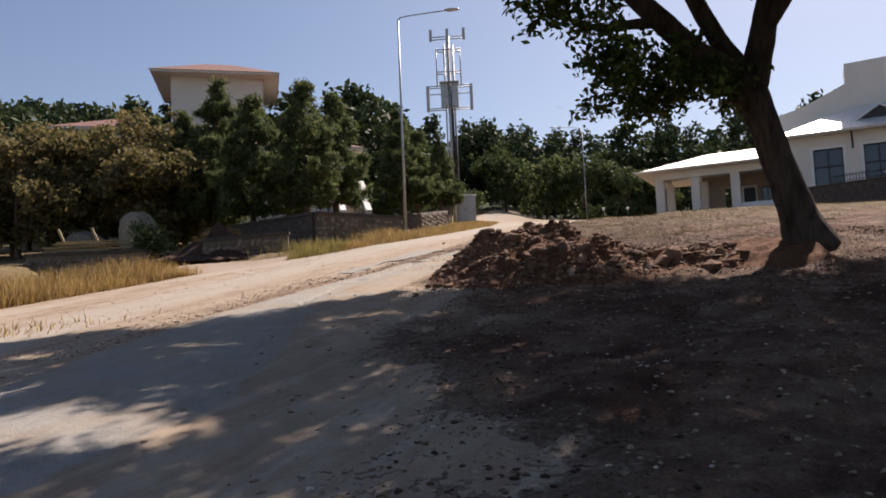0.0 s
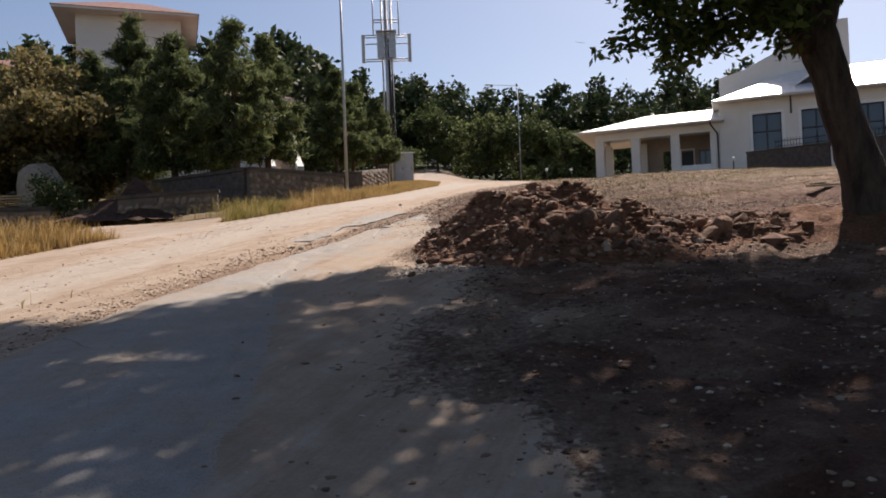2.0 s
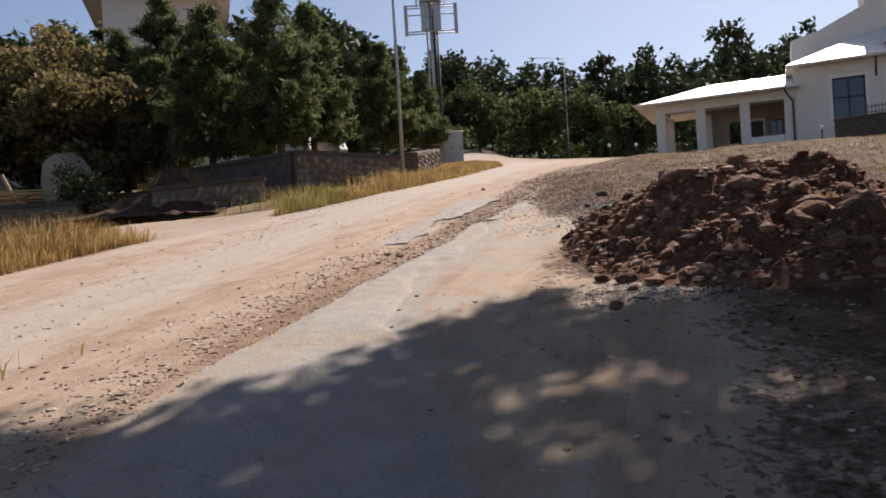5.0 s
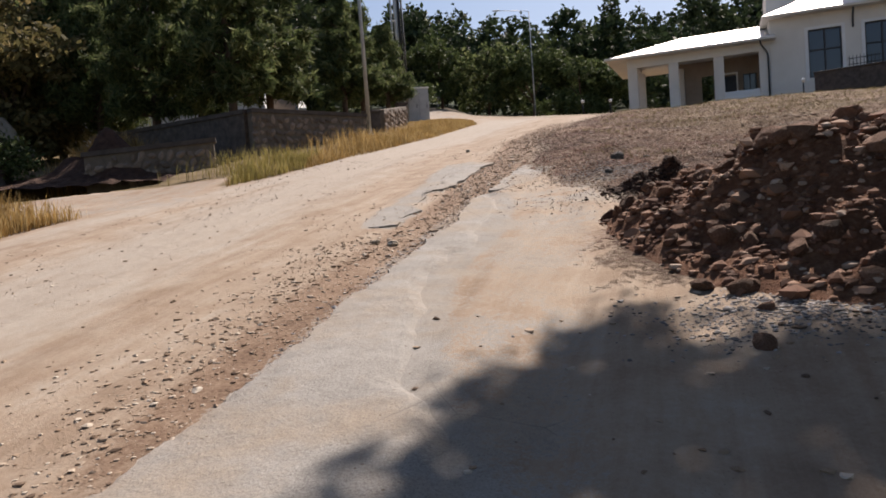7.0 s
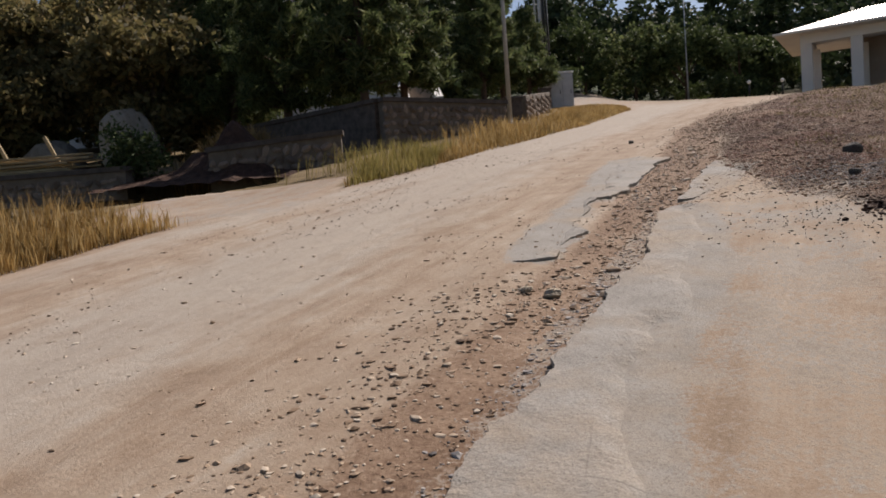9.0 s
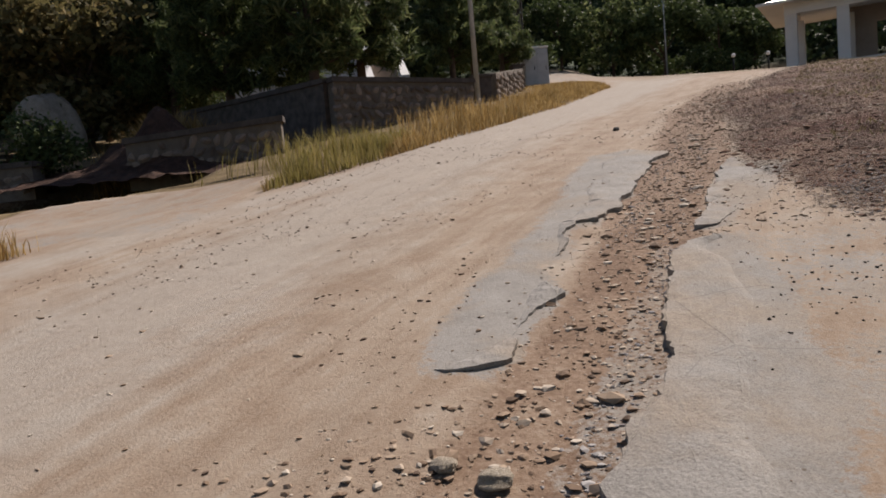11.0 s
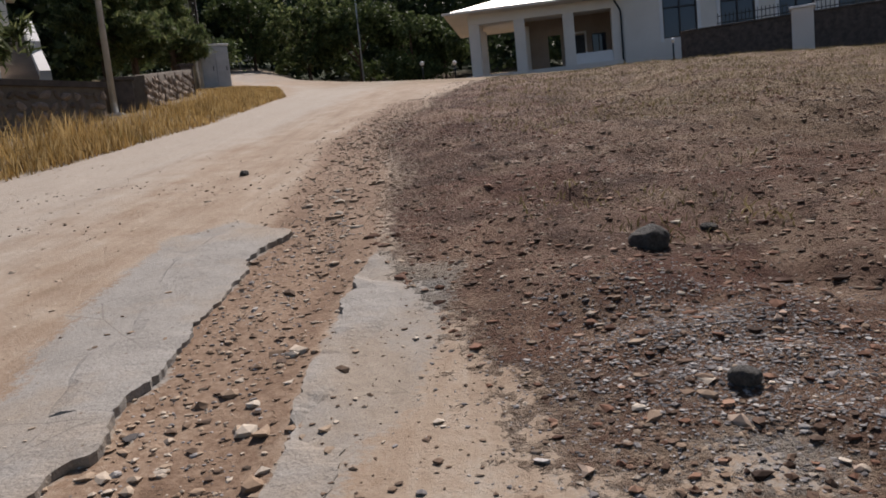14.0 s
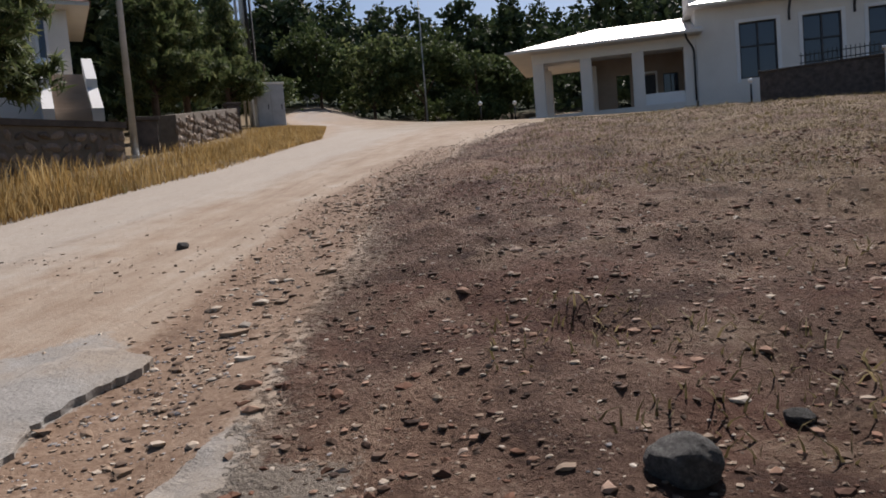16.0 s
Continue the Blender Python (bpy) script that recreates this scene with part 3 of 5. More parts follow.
# ---------------------------------------------------------------- broken asphalt
def asphalt_patch(name, crisp, soft, thick, label, jag=0.05, seed=1, lift=0.022):
    """A slab of old surfacing: ragged along its broken edge, sinking under the dust along the other."""
    rnd = random.Random(seed)
    outline = crisp + soft
    pts = []
    n = len(outline)
    for i in range(n):
        a, b = Vector(outline[i]), Vector(outline[(i + 1) % n])
        m = max(2, int((b - a).length / 0.035))
        side = Vector((-(b - a).y, (b - a).x)).normalized()
        for k in range(m):
            p = a.lerp(b, k / m)
            q = 0.8 * float(vnoise(p.x, p.y, 2.6, seed)) + 0.6 * float(vnoise(p.x, p.y, 8.0, seed + 1)) + 0.25 * rnd.uniform(-1, 1)
            pts.append(p + side * q * jag)
    bm = bmesh.new()
    bm.faces.new([bm.verts.new((p.x, p.y, 0)) for p in pts])
    bmesh.ops.triangulate(bm, faces=bm.faces[:])
    for _ in range(6):
        long = [e for e in bm.edges if e.calc_length() > 0.14]
        if long:
            bmesh.ops.subdivide_edges(bm, edges=long, cuts=1)
            bmesh.ops.triangulate(bm, faces=[f for f in bm.faces if len(f.verts) > 3])
    x, y = np.array([v.co.x for v in bm.verts]), np.array([v.co.y for v in bm.verts])
    sunk = 1 - step(0.03, 0.32, off_outline(x, y, soft, False) + 0.12 * vnoise(x, y, 3.0, seed + 5))
    z = land(x, y) + lift - 0.075 * sunk + 0.012 * vnoise(x, y, 1.2, seed + 7) + 0.004 * vnoise(x, y, 9.0, seed + 8)
    for v, q in zip(list(bm.verts), z):
        v.co.z = q - (0.008 * rnd.random() if v.is_boundary else 0)
    r = bmesh.ops.extrude_face_region(bm, geom=bm.faces[:])
    for v in r["geom"]:
        if isinstance(v, bmesh.types.BMVert):
            v.co.z += thick
    for v in bm.verts:
        v.co.z -= thick
    bmesh.ops.recalc_face_normals(bm, faces=bm.faces[:])
    ob = part(name, bm, MAT_ASPHALT)
    return tagged(ob, label, "road surface", kind="structure")


asphalt_patch("road_patch_1", *STRIP, 0.10, "worn pale asphalt strip with a ragged broken edge", 0.05, 3)
asphalt_patch("road_patch_2", *ISLAND, 0.09, "small island of pale asphalt beside a washed-out gully", 0.04, 5)
asphalt_patch("road_patch_3", *REMNANT, 0.09, "pale asphalt remnant with a crumbled edge on the road", 0.05, 7)
asphalt_patch("road_patch_4", *SLIVER, 0.09, "narrow pale asphalt remnant along the gully", 0.04, 9, 0.018)


# ---------------------------------------------------------------- trees
def grow_tree(name, label, category, base, limbs, leaves, bark, leaf_mat, group=""):
    """limbs: (points, radii); leaves: a mesh in world coordinates."""
    top = thing(name, Matrix.Identity(4), label, category, group)
    bm = bmesh.new()
    for i, (pts, radii) in enumerate(limbs):
        sm = smooth_path(pts, 4)
        rr = np.interp(np.linspace(0, 1, len(sm)), np.linspace(0, 1, len(radii)), radii)
        tube(bm, sm, list(rr), 12, 0.12, i)
    part("trunk", bm, bark, top)
    part("crown", leaves, leaf_mat, top)
    return top


def canopy_roof(far):
    """Leaf clusters and limbs of the high, holed roof that the two oaks spread over the path: its far or its near half."""
    rng = np.random.default_rng(77)
    n = 15500
    u, v = rng.uniform(-9, 13, n), rng.uniform(-17, 8, n)
    rim = np.interp(u, [-9, -6, -5, -4.1, -2.7, -2.2, -1.7, -1.3, -1.0, -0.6, -0.35, -0.25, 0.08, 0.25, 0.57, 0.9, 1.34, 1.75, 2.5, 3.5, 4.5, 6, 8, 10, 13], [1.0, 3.4, 4.3, 4.9, 5.0, 4.6, 4.7, 5.1, 5.25, 5.35, 5.6, 6.0, 6.35, 6.7, 7.0, 7.3, 7.4, 6.9, 6.8, 6.6, 6.3, 6.2, 6.9, 7.4, 6.5])
    ok = v < rim - 0.28 + 0.12 * vnoise(u, v, 2.5, 64)
    # holes in the leaf roof: a few wide ones and many small
    for cx, cy, a, b in ((-0.6, -0.7, 1.35, 0.62), (2.25, 1.45, 0.85, 0.52), (1.75, -0.95, 0.5, 0.2), (0.0, 2.25, 0.55, 0.16), (2.0, 2.3, 0.28, 0.13), (1.1, 4.75, 0.4, 0.13), (3.1, 2.75, 0.3, 0.16), (3.4, 2.2, 0.35, 0.13), (-0.9, 2.65, 0.4, 0.16), (0.9, 3.7, 0.35, 0.12), (1.8, 0.75, 0.3, 0.16), (-3.2, 3.0, 0.5, 0.25), (-2.3, 0.8, 0.6, 0.25), (2.1, 4.4, 0.3, 0.14), (3.6, 5.0, 0.35, 0.14)):
        ok &= ((u - cx) / (a + 0.1)) ** 2 + ((v - cy) / (b + 0.1)) ** 2 > 1
    ok &= vnoise(u, v, 1.5, 61) + 0.7 * vnoise(u, v, 3.2, 62) > -0.92 - 0.15 * step(2.0, 3.5, v)
    # two rounded crowns with an uneven outline
    d = np.minimum(np.hypot(u - 0.2, v - 1.2), np.hypot(u - 6.2, v + 1.2)) / 7.0
    ok &= d < 1 + 0.16 * vnoise(u, v, 0.5, 67) + 0.08 * vnoise(u, v, 1.3, 68)
    u, v, d = u[ok], v[ok], d[ok]
    g = land(u, v)
    h = 7.4 + 1.9 * step(0, 6, v) + 1.4 * step(-1, -4, u) + 1.5 * (1 - np.minimum(d, 1) ** 2) + 0.5 * vnoise(u, v, 0.6, 69) + np.abs(rng.normal(0, 0.6, len(u)))
    k = sd / sd.z
    c = np.stack([u + k.x * h, v + k.y * h, g + h], 1)
    c = c[(c[:, 1] > 7.5) == far]
    limbs = []
    root = np.array((7.0, 8.2, 7.2) if far else (12.0, -1.4, 5.8))
    for q in c[rng.choice(len(c), 11, False)]:
        mid = (root + q) / 2 + np.array((0, 0, 0.5)) + rng.normal(0, 0.3, 3)
        limbs.append(([tuple(root), tuple(mid), tuple(q)], [0.1, 0.06, 0.015]))
    return c, limbs


def big_oak():
    bz = floor_z(8.7, 7.7)
    limbs = [
        ([(8.85, 7.7, bz - 0.3), (8.68, 7.7, bz + 0.35), (8.5, 7.7, 2.7), (8.25, 7.7, 3.6), (8.0, 7.7, 4.45)], [0.50, 0.34, 0.285, 0.27, 0.29]),
        ([(8.05, 7.7, 4.2), (7.6, 7.65, 4.75), (7.0, 7.6, 5.2), (6.35, 7.6, 5.95), (5.5, 7.8, 6.9), (4.3, 8.1, 7.9), (2.4, 8.6, 10.0)], [0.30, 0.27, 0.23, 0.20, 0.16, 0.11, 0.05]),
        ([(8.0, 7.7, 4.35), (7.85, 7.8, 4.9), (7.55, 7.9, 5.5), (7.1, 8.0, 6.6), (6.8, 8.4, 8.2), (6.0, 9.2, 10)], [0.26, 0.22, 0.17, 0.16, 0.12, 0.05]),
        ([(8.0, 7.7, 4.35), (8.25, 7.7, 5.3), (8.55, 7.7, 6.4), (9.2, 7.6, 7.8), (10.4, 7.2, 9.4)], [0.28, 0.24, 0.2, 0.15, 0.05]),
        ([(6.5, 7.6, 5.8), (5.9, 7.5, 5.75), (5.2, 7.4, 5.7), (4.5, 7.3, 6.0)], [0.12, 0.09, 0.06, 0.02]),
        ([(8.3, 7.7, 5.5), (8.9, 6.9, 6.4), (9.8, 5.6, 7.2), (10.6, 4.2, 7.9)], [0.14, 0.12, 0.08, 0.03]),
        ([(6.8, 8.4, 8.2), (5.2, 10.0, 9.2), (3.0, 11.4, 10.2), (0.2, 12.2, 10.8)], [0.12, 0.1, 0.07, 0.03]),
        ([(7.0, 7.6, 5.2), (6.5, 7.3, 4.75), (5.8, 7.2, 4.5)], [0.08, 0.05, 0.02]),
        ([(8.6, 7.7, 6.5), (7.5, 6.0, 7.6), (6.0, 4.5, 8.4)], [0.12, 0.08, 0.03]),
    ]
    rng = np.random.default_rng(11)
    blobs = [((6.1, 7.6, 4.45), (0.85, 0.9, 0.42), 36), ((5.5, 7.5, 5.2), (0.8, 0.9, 0.42), 25), ((4.5, 7.6, 6.2), (0.65, 0.9, 0.5), 22), ((6.7, 7.7, 5.2), (0.7, 0.8, 0.4), 16),
             ((4.5, 8.2, 7.8), (0.7, 0.8, 0.4), 12), ((7.4, 7.6, 4.55), (0.5, 0.6, 0.3), 18), ((5.8, 7.8, 7.1), (0.9, 0.9, 0.5), 26),
             ((10.3, 7.0, 8.8), (1.6, 1.4, 0.8), 70), ((10.2, 4.6, 8.0), (1.5, 1.4, 0.8), 60), ((8.9, 7.7, 6.9), (0.7, 0.9, 0.5), 26)]
    cs = np.concatenate([np.asarray(c) + np.clip(rng.normal(0, 0.62, (n, 3)), -1.3, 1.3) * np.asarray(s) for c, s, n in blobs])
    ox, oy = -0.17, -0.57
    limbs = [([(x + ox, y + oy, z) for x, y, z in pts], radii) for pts, radii in limbs]
    cs += np.array((ox, oy, 0.0))
    shade, more = canopy_roof(True)
    limbs += more
    leaves = leaf_mesh("crown", np.concatenate([cs, shade]), 0.08, (0.16, 0.16, 0.11), 44, 0.2, rng, 0.5)
    grow_tree("oak_tree", "large dark oak leaning from a bank of dug earth", "tree", None, limbs, leaves, MAT_BARK, MAT_OAK_LEAF)


big_oak()


def side_oak():
    """The oak beside the path whose shade lies on the ground at the start."""
    bz = floor_z(13.5, -2)
    limbs = [([(13.5, -2, bz - 0.2), (13.3, -2, bz + 2), (12.8, -1.8, bz + 4.2), (12, -1.4, bz + 6.5)], [0.5, 0.36, 0.3, 0.12]),
             ([(12.8, -1.8, bz + 4), (10.5, -1.5, bz + 5.6), (7.5, -1.2, bz + 6.8), (5, -1, bz + 7.3)], [0.26, 0.2, 0.13, 0.04]),
             ([(12.9, -1.8, bz + 4), (12.0, 0.6, bz + 5.8), (10.5, 2.4, bz + 7)], [0.22, 0.15, 0.04])]
    rng = np.random.default_rng(12)
    shade, more = canopy_roof(False)
    limbs += more
    cs = np.concatenate([np.asarray(c) + np.clip(rng.normal(0, 0.62, (n, 3)), -1.3, 1.3) * np.asarray(s) for c, s, n in
                         (((12.5, -1.5, bz + 7.5), (2.2, 2, 1), 120), ((9.5, -4.5, bz + 7.4), (2.6, 2.2, 0.9), 200), ((13.5, -5.5, bz + 6.8), (2.2, 2.2, 1.0), 140))])
    leaves = leaf_mesh("crown", np.concatenate([cs, shade]), 0.08, (0.16, 0.16, 0.11), 44, 0.2, rng)
    grow_tree("oak_tree", "spreading oak with a dense crown above the path", "tree", None, limbs, leaves, MAT_BARK, MAT_OAK_LEAF)


side_oak()


def pine_mesh(seed, h=9.0, r=2.3, low=0.16, tufts=620, shape=1.0):
    """A pine: whorls of boughs with needle tufts. Returns the trunk's and the crown's meshes."""
    rng = np.random.default_rng(seed)
    bm = bmesh.new()
    tube(bm, [(0, 0, -0.4), (0.05, 0, h * 0.3), (-0.05, 0.05, h * 0.65), (0, 0, h * 0.97)], [0.19, 0.14, 0.09, 0.02], 8, 0.1, seed)
    cs = []
    z = h * low
    while z < h * 0.97:
        f = (z / h - low) / (1 - low)
        reach = r * (1 - f) ** (0.75 * shape) * rng.uniform(0.75, 1.15) * min(1, 0.55 + 2.2 * f) + 0.12
        for k in range(rng.integers(4, 7)):
            a, l = rng.uniform(0, math.tau), reach * rng.uniform(0.6, 1.1)
            up = rng.uniform(0.05, 0.45) * l
            tube(bm, [(0, 0, z), (math.cos(a) * l * 0.6, math.sin(a) * l * 0.6, z + up * 0.4), (math.cos(a) * l, math.sin(a) * l, z + up)], [0.04, 0.025, 0.008], 4, 0, 0)
            m = max(2, int(l / 0.22))
            t = rng.uniform(0.35, 1.05, m)
            cs.append(np.stack([math.cos(a) * l * t, math.sin(a) * l * t, z + up * t ** 1.5], 1) + rng.normal(0, 0.10, (m, 3)))
        z += rng.uniform(0.22, 0.42) * h / 9
    cs = np.concatenate(cs)
    crown = leaf_mesh("crown", cs, 0.21, (0.13, 0.13, 0.10), 34, 0.1, rng, 0.14, 0.7)
    return bm, crown


def plant_pine(x, y, h, r, seed, label, mat=None, low=0.16, shape=1.0):
    bm, crown = pine_mesh(seed, h, r, low, shape=shape * 1.3)
    top = thing("pine_tree", pose(x, y, float(land(x, y)) - 0.1, 0, 0, seed * 37), label, "tree", "trees behind the stone wall")
    part("trunk", bm, MAT_PINE_BARK, top)
    part("crown", crown, mat or MAT_PINE, top)
    return top


def broad_mesh(seed, h, r, mat_scale=0.13, per=24, n=240, low=0.25):
    """A broad-leaved tree with several leaning limbs and an uneven crown."""
    rng = np.random.default_rng(seed)
    bm = bmesh.new()
    tube(bm, smooth_path([(0, 0, -0.4), (0.05, 0, h * 0.2), (0, 0.1, h * 0.5), (0.1, 0, h * 0.85)], 3), list(np.linspace(0.2, 0.04, 10)), 8, 0.1, seed)
    cs = []
    for k in range(9):
        a, zz = rng.uniform(0, math.tau), rng.uniform(low + 0.12, 0.85) * h
        l = r * rng.uniform(0.35, 0.8)
        c = np.array([math.cos(a) * l, math.sin(a) * l, zz])
        tube(bm, [(0, 0, zz * 0.5), (c[0] * 0.5, c[1] * 0.5, zz * 0.8), tuple(c)], [0.07, 0.05, 0.015], 5, 0, 0)
        cs.append(c + np.clip(rng.normal(0, 0.5, (n // 9, 3)), -1, 1) * np.array([r * 0.5, r * 0.5, h * 0.16]))
    return bm, leaf_mesh("crown", np.concatenate(cs), mat_scale, (0.2, 0.2, 0.16), per, 0.1, rng, 0.5)


def plant_broad(x, y, h, r, seed, label, mat, group="", low=0.25, size=0.13, n=240):
    bm, crown = broad_mesh(seed, h, r, size, 24, n, low)
    top = thing("broadleaf_tree", pose(x, y, float(land(x, y)) - 0.1, 0, 0, seed * 51), label, "tree", group)
    part("trunk", bm, MAT_PINE_BARK, top)
    part("crown", crown, mat, top)


for i, (x, y, h, r) in enumerate([(-13.6, 37.0, 10.4, 3.6), (-9.6, 31.2, 8.4, 2.9), (-6.4, 30.0, 8.6, 2.7), (-3.5, 45.5, 8.0, 2.6), (-16.2, 38, 8.6, 3.5), (-10.6, 41.5, 8.8, 3.3), (-2.6, 48, 7.4, 2.6), (-12.6, 33.6, 6.4, 2.7), (-1.2, 52, 6.5, 2.2), (-14.6, 41, 9.2, 3.3), (-19, 40, 8.6, 3.4), (-5.7, 33.6, 8.4, 2.6)]):
    plant_pine(x, y, h, r, 20 + i, "dark green pine with bare lower trunk behind the wall", None, 0.2 if x < -9.5 else 0.24)
for i, (x, y, h, r) in enumerate([(-17.8, 35, 8.6, 3.4), (-20.8, 34, 8.4, 3.4), (-24, 33, 7.8, 3.4), (-15.4, 32.5, 5.6, 2.6), (-27.5, 34, 8.0, 3.4), (-22, 30.5, 5.4, 2.8), (-31, 33, 8.4, 3.4), (-26, 29.5, 4.8, 2.6)]):
    plant_broad(x, y, h, r, 40 + i, "tree with rusty green autumn foliage beside the yard", MAT_BROWN_LEAF, "rusty trees", 0.14, 0.15, 460)
for i, (x, y, h, r) in enumerate([(-24, 43, 9.0, 3.6), (-29, 42, 9.2, 3.6), (-34, 41, 9.5, 3.6), (-38, 44, 10, 3.8), (-20.5, 46, 9.0, 3.4)]):
    plant_pine(x, y, h, r, 90 + i, "dark green pine behind the yard", None, 0.1)
for i, (x, y, h, r) in enumerate([(9.8, 89, 10, 4.4), (14.6, 86.5, 9.6, 4.2), (19.4, 84.5, 7.6, 3.4), (23.5, 87, 7.0, 3.2), (4.6, 93, 9.5, 4.0)]):
    plant_broad(x, y, h, r, 60 + i, "rounded green broadleaf tree at the edge of the wood", MAT_LIME_LEAF if i else MAT_PINE, "trees at the wood's edge", 0.12, 0.2, 420)
plant_broad(0.4, 58, 4.2, 1.6, 71, "young yellow-green tree behind the cabinet", MAT_LIME_LEAF, "", 0.2)


def forest():
    rng = np.random.default_rng(5)
    cs = []
    spots = [(rng.uniform(-75, 75), rng.uniform(98, 150)) for _ in range(330)]
    spots += [(rng.uniform(-60, -6), rng.uniform(62, 100)) for _ in range(120)]
    spots += [(rng.uniform(32, 90), rng.uniform(78, 110)) for _ in range(50)]
    for x, y in spots:
        g = float(land(x, y))
        h, r = rng.uniform(9.5, 15.5), rng.uniform(2.8, 4.8)
        n = 60
        u = rng.uniform(0.12, 1, n)
        a = rng.uniform(0, math.tau, n)
        rad = r * np.sqrt(np.clip(1.05 - u, 0.03, 1)) * rng.uniform(0.5, 1.05, n)
        cs.append(np.stack([x + np.cos(a) * rad, y + np.sin(a) * rad, g + h * u], 1))
    me = leaf_mesh("forest", np.concatenate(cs), 0.42, (0.42, 0.42, 0.34), 9, 0.1, rng, 0.55)
    tagged(part("forest", me, MAT_FOREST), "dense dark green wood on the hillside", "forest", kind="stuff")
    cs = []
    for _ in range(1500):
        x, y = rng.uniform(-330, -60), rng.uniform(170, 420)
        cs.append((x, y, float(land(x, y)) + rng.uniform(2, 7)))
    for _ in range(700):
        x, y = rng.uniform(-60, 300), rng.uniform(160, 420)
        cs.append((x, y, float(land(x, y)) + rng.uniform(2, 7)))
    me = leaf_mesh("far_forest", np.asarray(cs), 1.5, (2.2, 2.2, 1.8), 16, 0.1, rng, 0.6)
    tagged(part("far_forest", me, MAT_FOREST), "far wooded ridge in hazy green", "forest", kind="stuff")


forest()


# ---------------------------------------------------------------- the white building
def building():
    B = pose(17.49, 60.27, 0, 0, 0, -23.5)
    top = thing("public_building", B, "long cream single-storey building with a columned porch", "building")

    def p(name, bm, mat, label="", parent=None):
        return part(name, bm, mat, parent or top, label)

    def porch(name, bm, mat, label="", parent=None):
        for v in bm.verts:
            v.co.z = 7.95 + (v.co.z - 7.62) * 1.043
        return p(name, bm, mat, label, parent)

    F = 7.62
    porch("plinth", boxm(-0.4, 10.0, -0.5, 6, 5.5, F), MAT_PLASTER)
    for s in (0.0, 3.05, 6.3, 9.45):
        porch("column", boxm(s, s + 0.72, -0.05, 0.67, F, 10.9, 0.02), MAT_PLASTER)
    for s in (0.0, 3.05):
        porch("column", boxm(s + 0.3, s + 0.95, 3.4, 4.05, F, 10.9, 0.02), MAT_PLASTER)
    porch("beam", boxm(-0.02, 10.2, -0.07, 0.7, 10.9, 11.55, 0.02), MAT_PLASTER)
    porch("beam", boxm(0.0, 0.7, 0.7, 4.1, 10.9, 11.5, 0.02), MAT_PLASTER)
    porch("porch_ceiling", boxm(0.0, 10.2, 0.7, 4.1, 11.3, 11.5), MAT_SOFFIT)
    # inner wall of the porch, with openings
    bm = bmesh.new()
    for a, b, c, d in ((3.4, 5.3, F, 11.3), (5.3, 6.2, 10.2, 11.3), (6.2, 6.9, F, 11.3), (6.9, 7.9, 10.0, 11.3), (7.9, 8.4, F, 11.3), (8.4, 9.4, 10.0, 11.3), (8.4, 9.4, F, 8.6), (9.4, 10.2, F, 11.3)):
        box(bm, a, b, 4.1, 4.4, c, d)
    porch("inner_wall", bm, MAT_INNER)
    bm = bmesh.new()
    box(bm, 6.9, 7.9, 4.2, 4.28, F, 10.0, 0.01)
    d = porch("door", bm, MAT_FRAME, "dark glazed door with white surround")
    porch("door_surround", boxm(6.78, 6.9, 4.02, 4.1, F, 10.1, 0.01), MAT_WHITE)
    porch("door_surround", boxm(7.9, 8.02, 4.02, 4.1, F, 10.1, 0.01), MAT_WHITE)
    porch("door_surround", boxm(6.78, 8.02, 4.02, 4.1, 10.1, 10.22, 0.01), MAT_WHITE)
    porch("low_parapet", boxm(7.02, 9.45, 0.1, 0.5, F, 8.35, 0.01), MAT_WHITE)
    w = porch("window", boxm(8.4, 9.4, 4.22, 4.27, 8.6, 10.0), MAT_GLASS)
    for a, b, c, e in ((8.4, 8.47, 8.6, 10), (9.33, 9.4, 8.6, 10), (8.47, 9.33, 9.93, 10), (8.47, 9.33, 8.6, 8.67), (8.87, 8.93, 8.67, 9.93)):
        porch("window_frame", boxm(a, b, 4.17, 4.24, c, e), MAT_FRAME, "", w)
    # porch roof: hipped, with a deep soffit
    bm = bmesh.new()
    z0 = 11.62
    v = [bm.verts.new(q) for q in ((-1.55, -1.1, z0), (10.6, -1.1, z0), (10.6, 9.5, z0), (-1.55, 9.5, z0), (4.0, 4.2, z0 + 1.75), (10.6, 4.2, z0 + 1.75))]
    for q in ((0, 1, 5, 4), (0, 4, 3), (4, 5, 2, 3), (0, 3, 2, 1), (1, 2, 5)):
        bm.faces.new([v[k] for k in q])
    porch("roof", bm, MAT_ROOF, "pale metal roof glaring in the sun")
    porch("eave_soffit", boxm(-1.5, 10.5, -1.05, 9.4, 11.5, 11.61), MAT_SOFFIT)
    porch("gutter", boxm(-1.6, 10.6, -1.2, -1.1, 11.5, 11.66, 0.02), MAT_SOFFIT)
    bm = bmesh.new()
    tube(bm, smooth_path([(9.5, -1.05, 11.55), (9.6, -0.9, 11.2), (10.0, -0.2, 10.7), (10.05, -0.14, 10.2), (10.05, -0.14, F)], 3), 0.06, 8)
    porch("downpipe", bm, MAT_IRON, "dark downpipe")
    # main block
    Y0 = 0.0
    holes = [12.73 + 3.6 * k for k in range(6)]
    s = 10.2
    for h in holes:
        p("wall_panel", boxm(s, h, Y0, Y0 + 0.35, 5.0, 13.5), MAT_PLASTER)
        p("wall_panel", boxm(h, h + 2.15, Y0, Y0 + 0.35, 5.0, 9.0), MAT_PLASTER)
        p("wall_panel", boxm(h, h + 2.15, Y0, Y0 + 0.35, 12.4, 13.5), MAT_PLASTER)
        s = h + 2.15
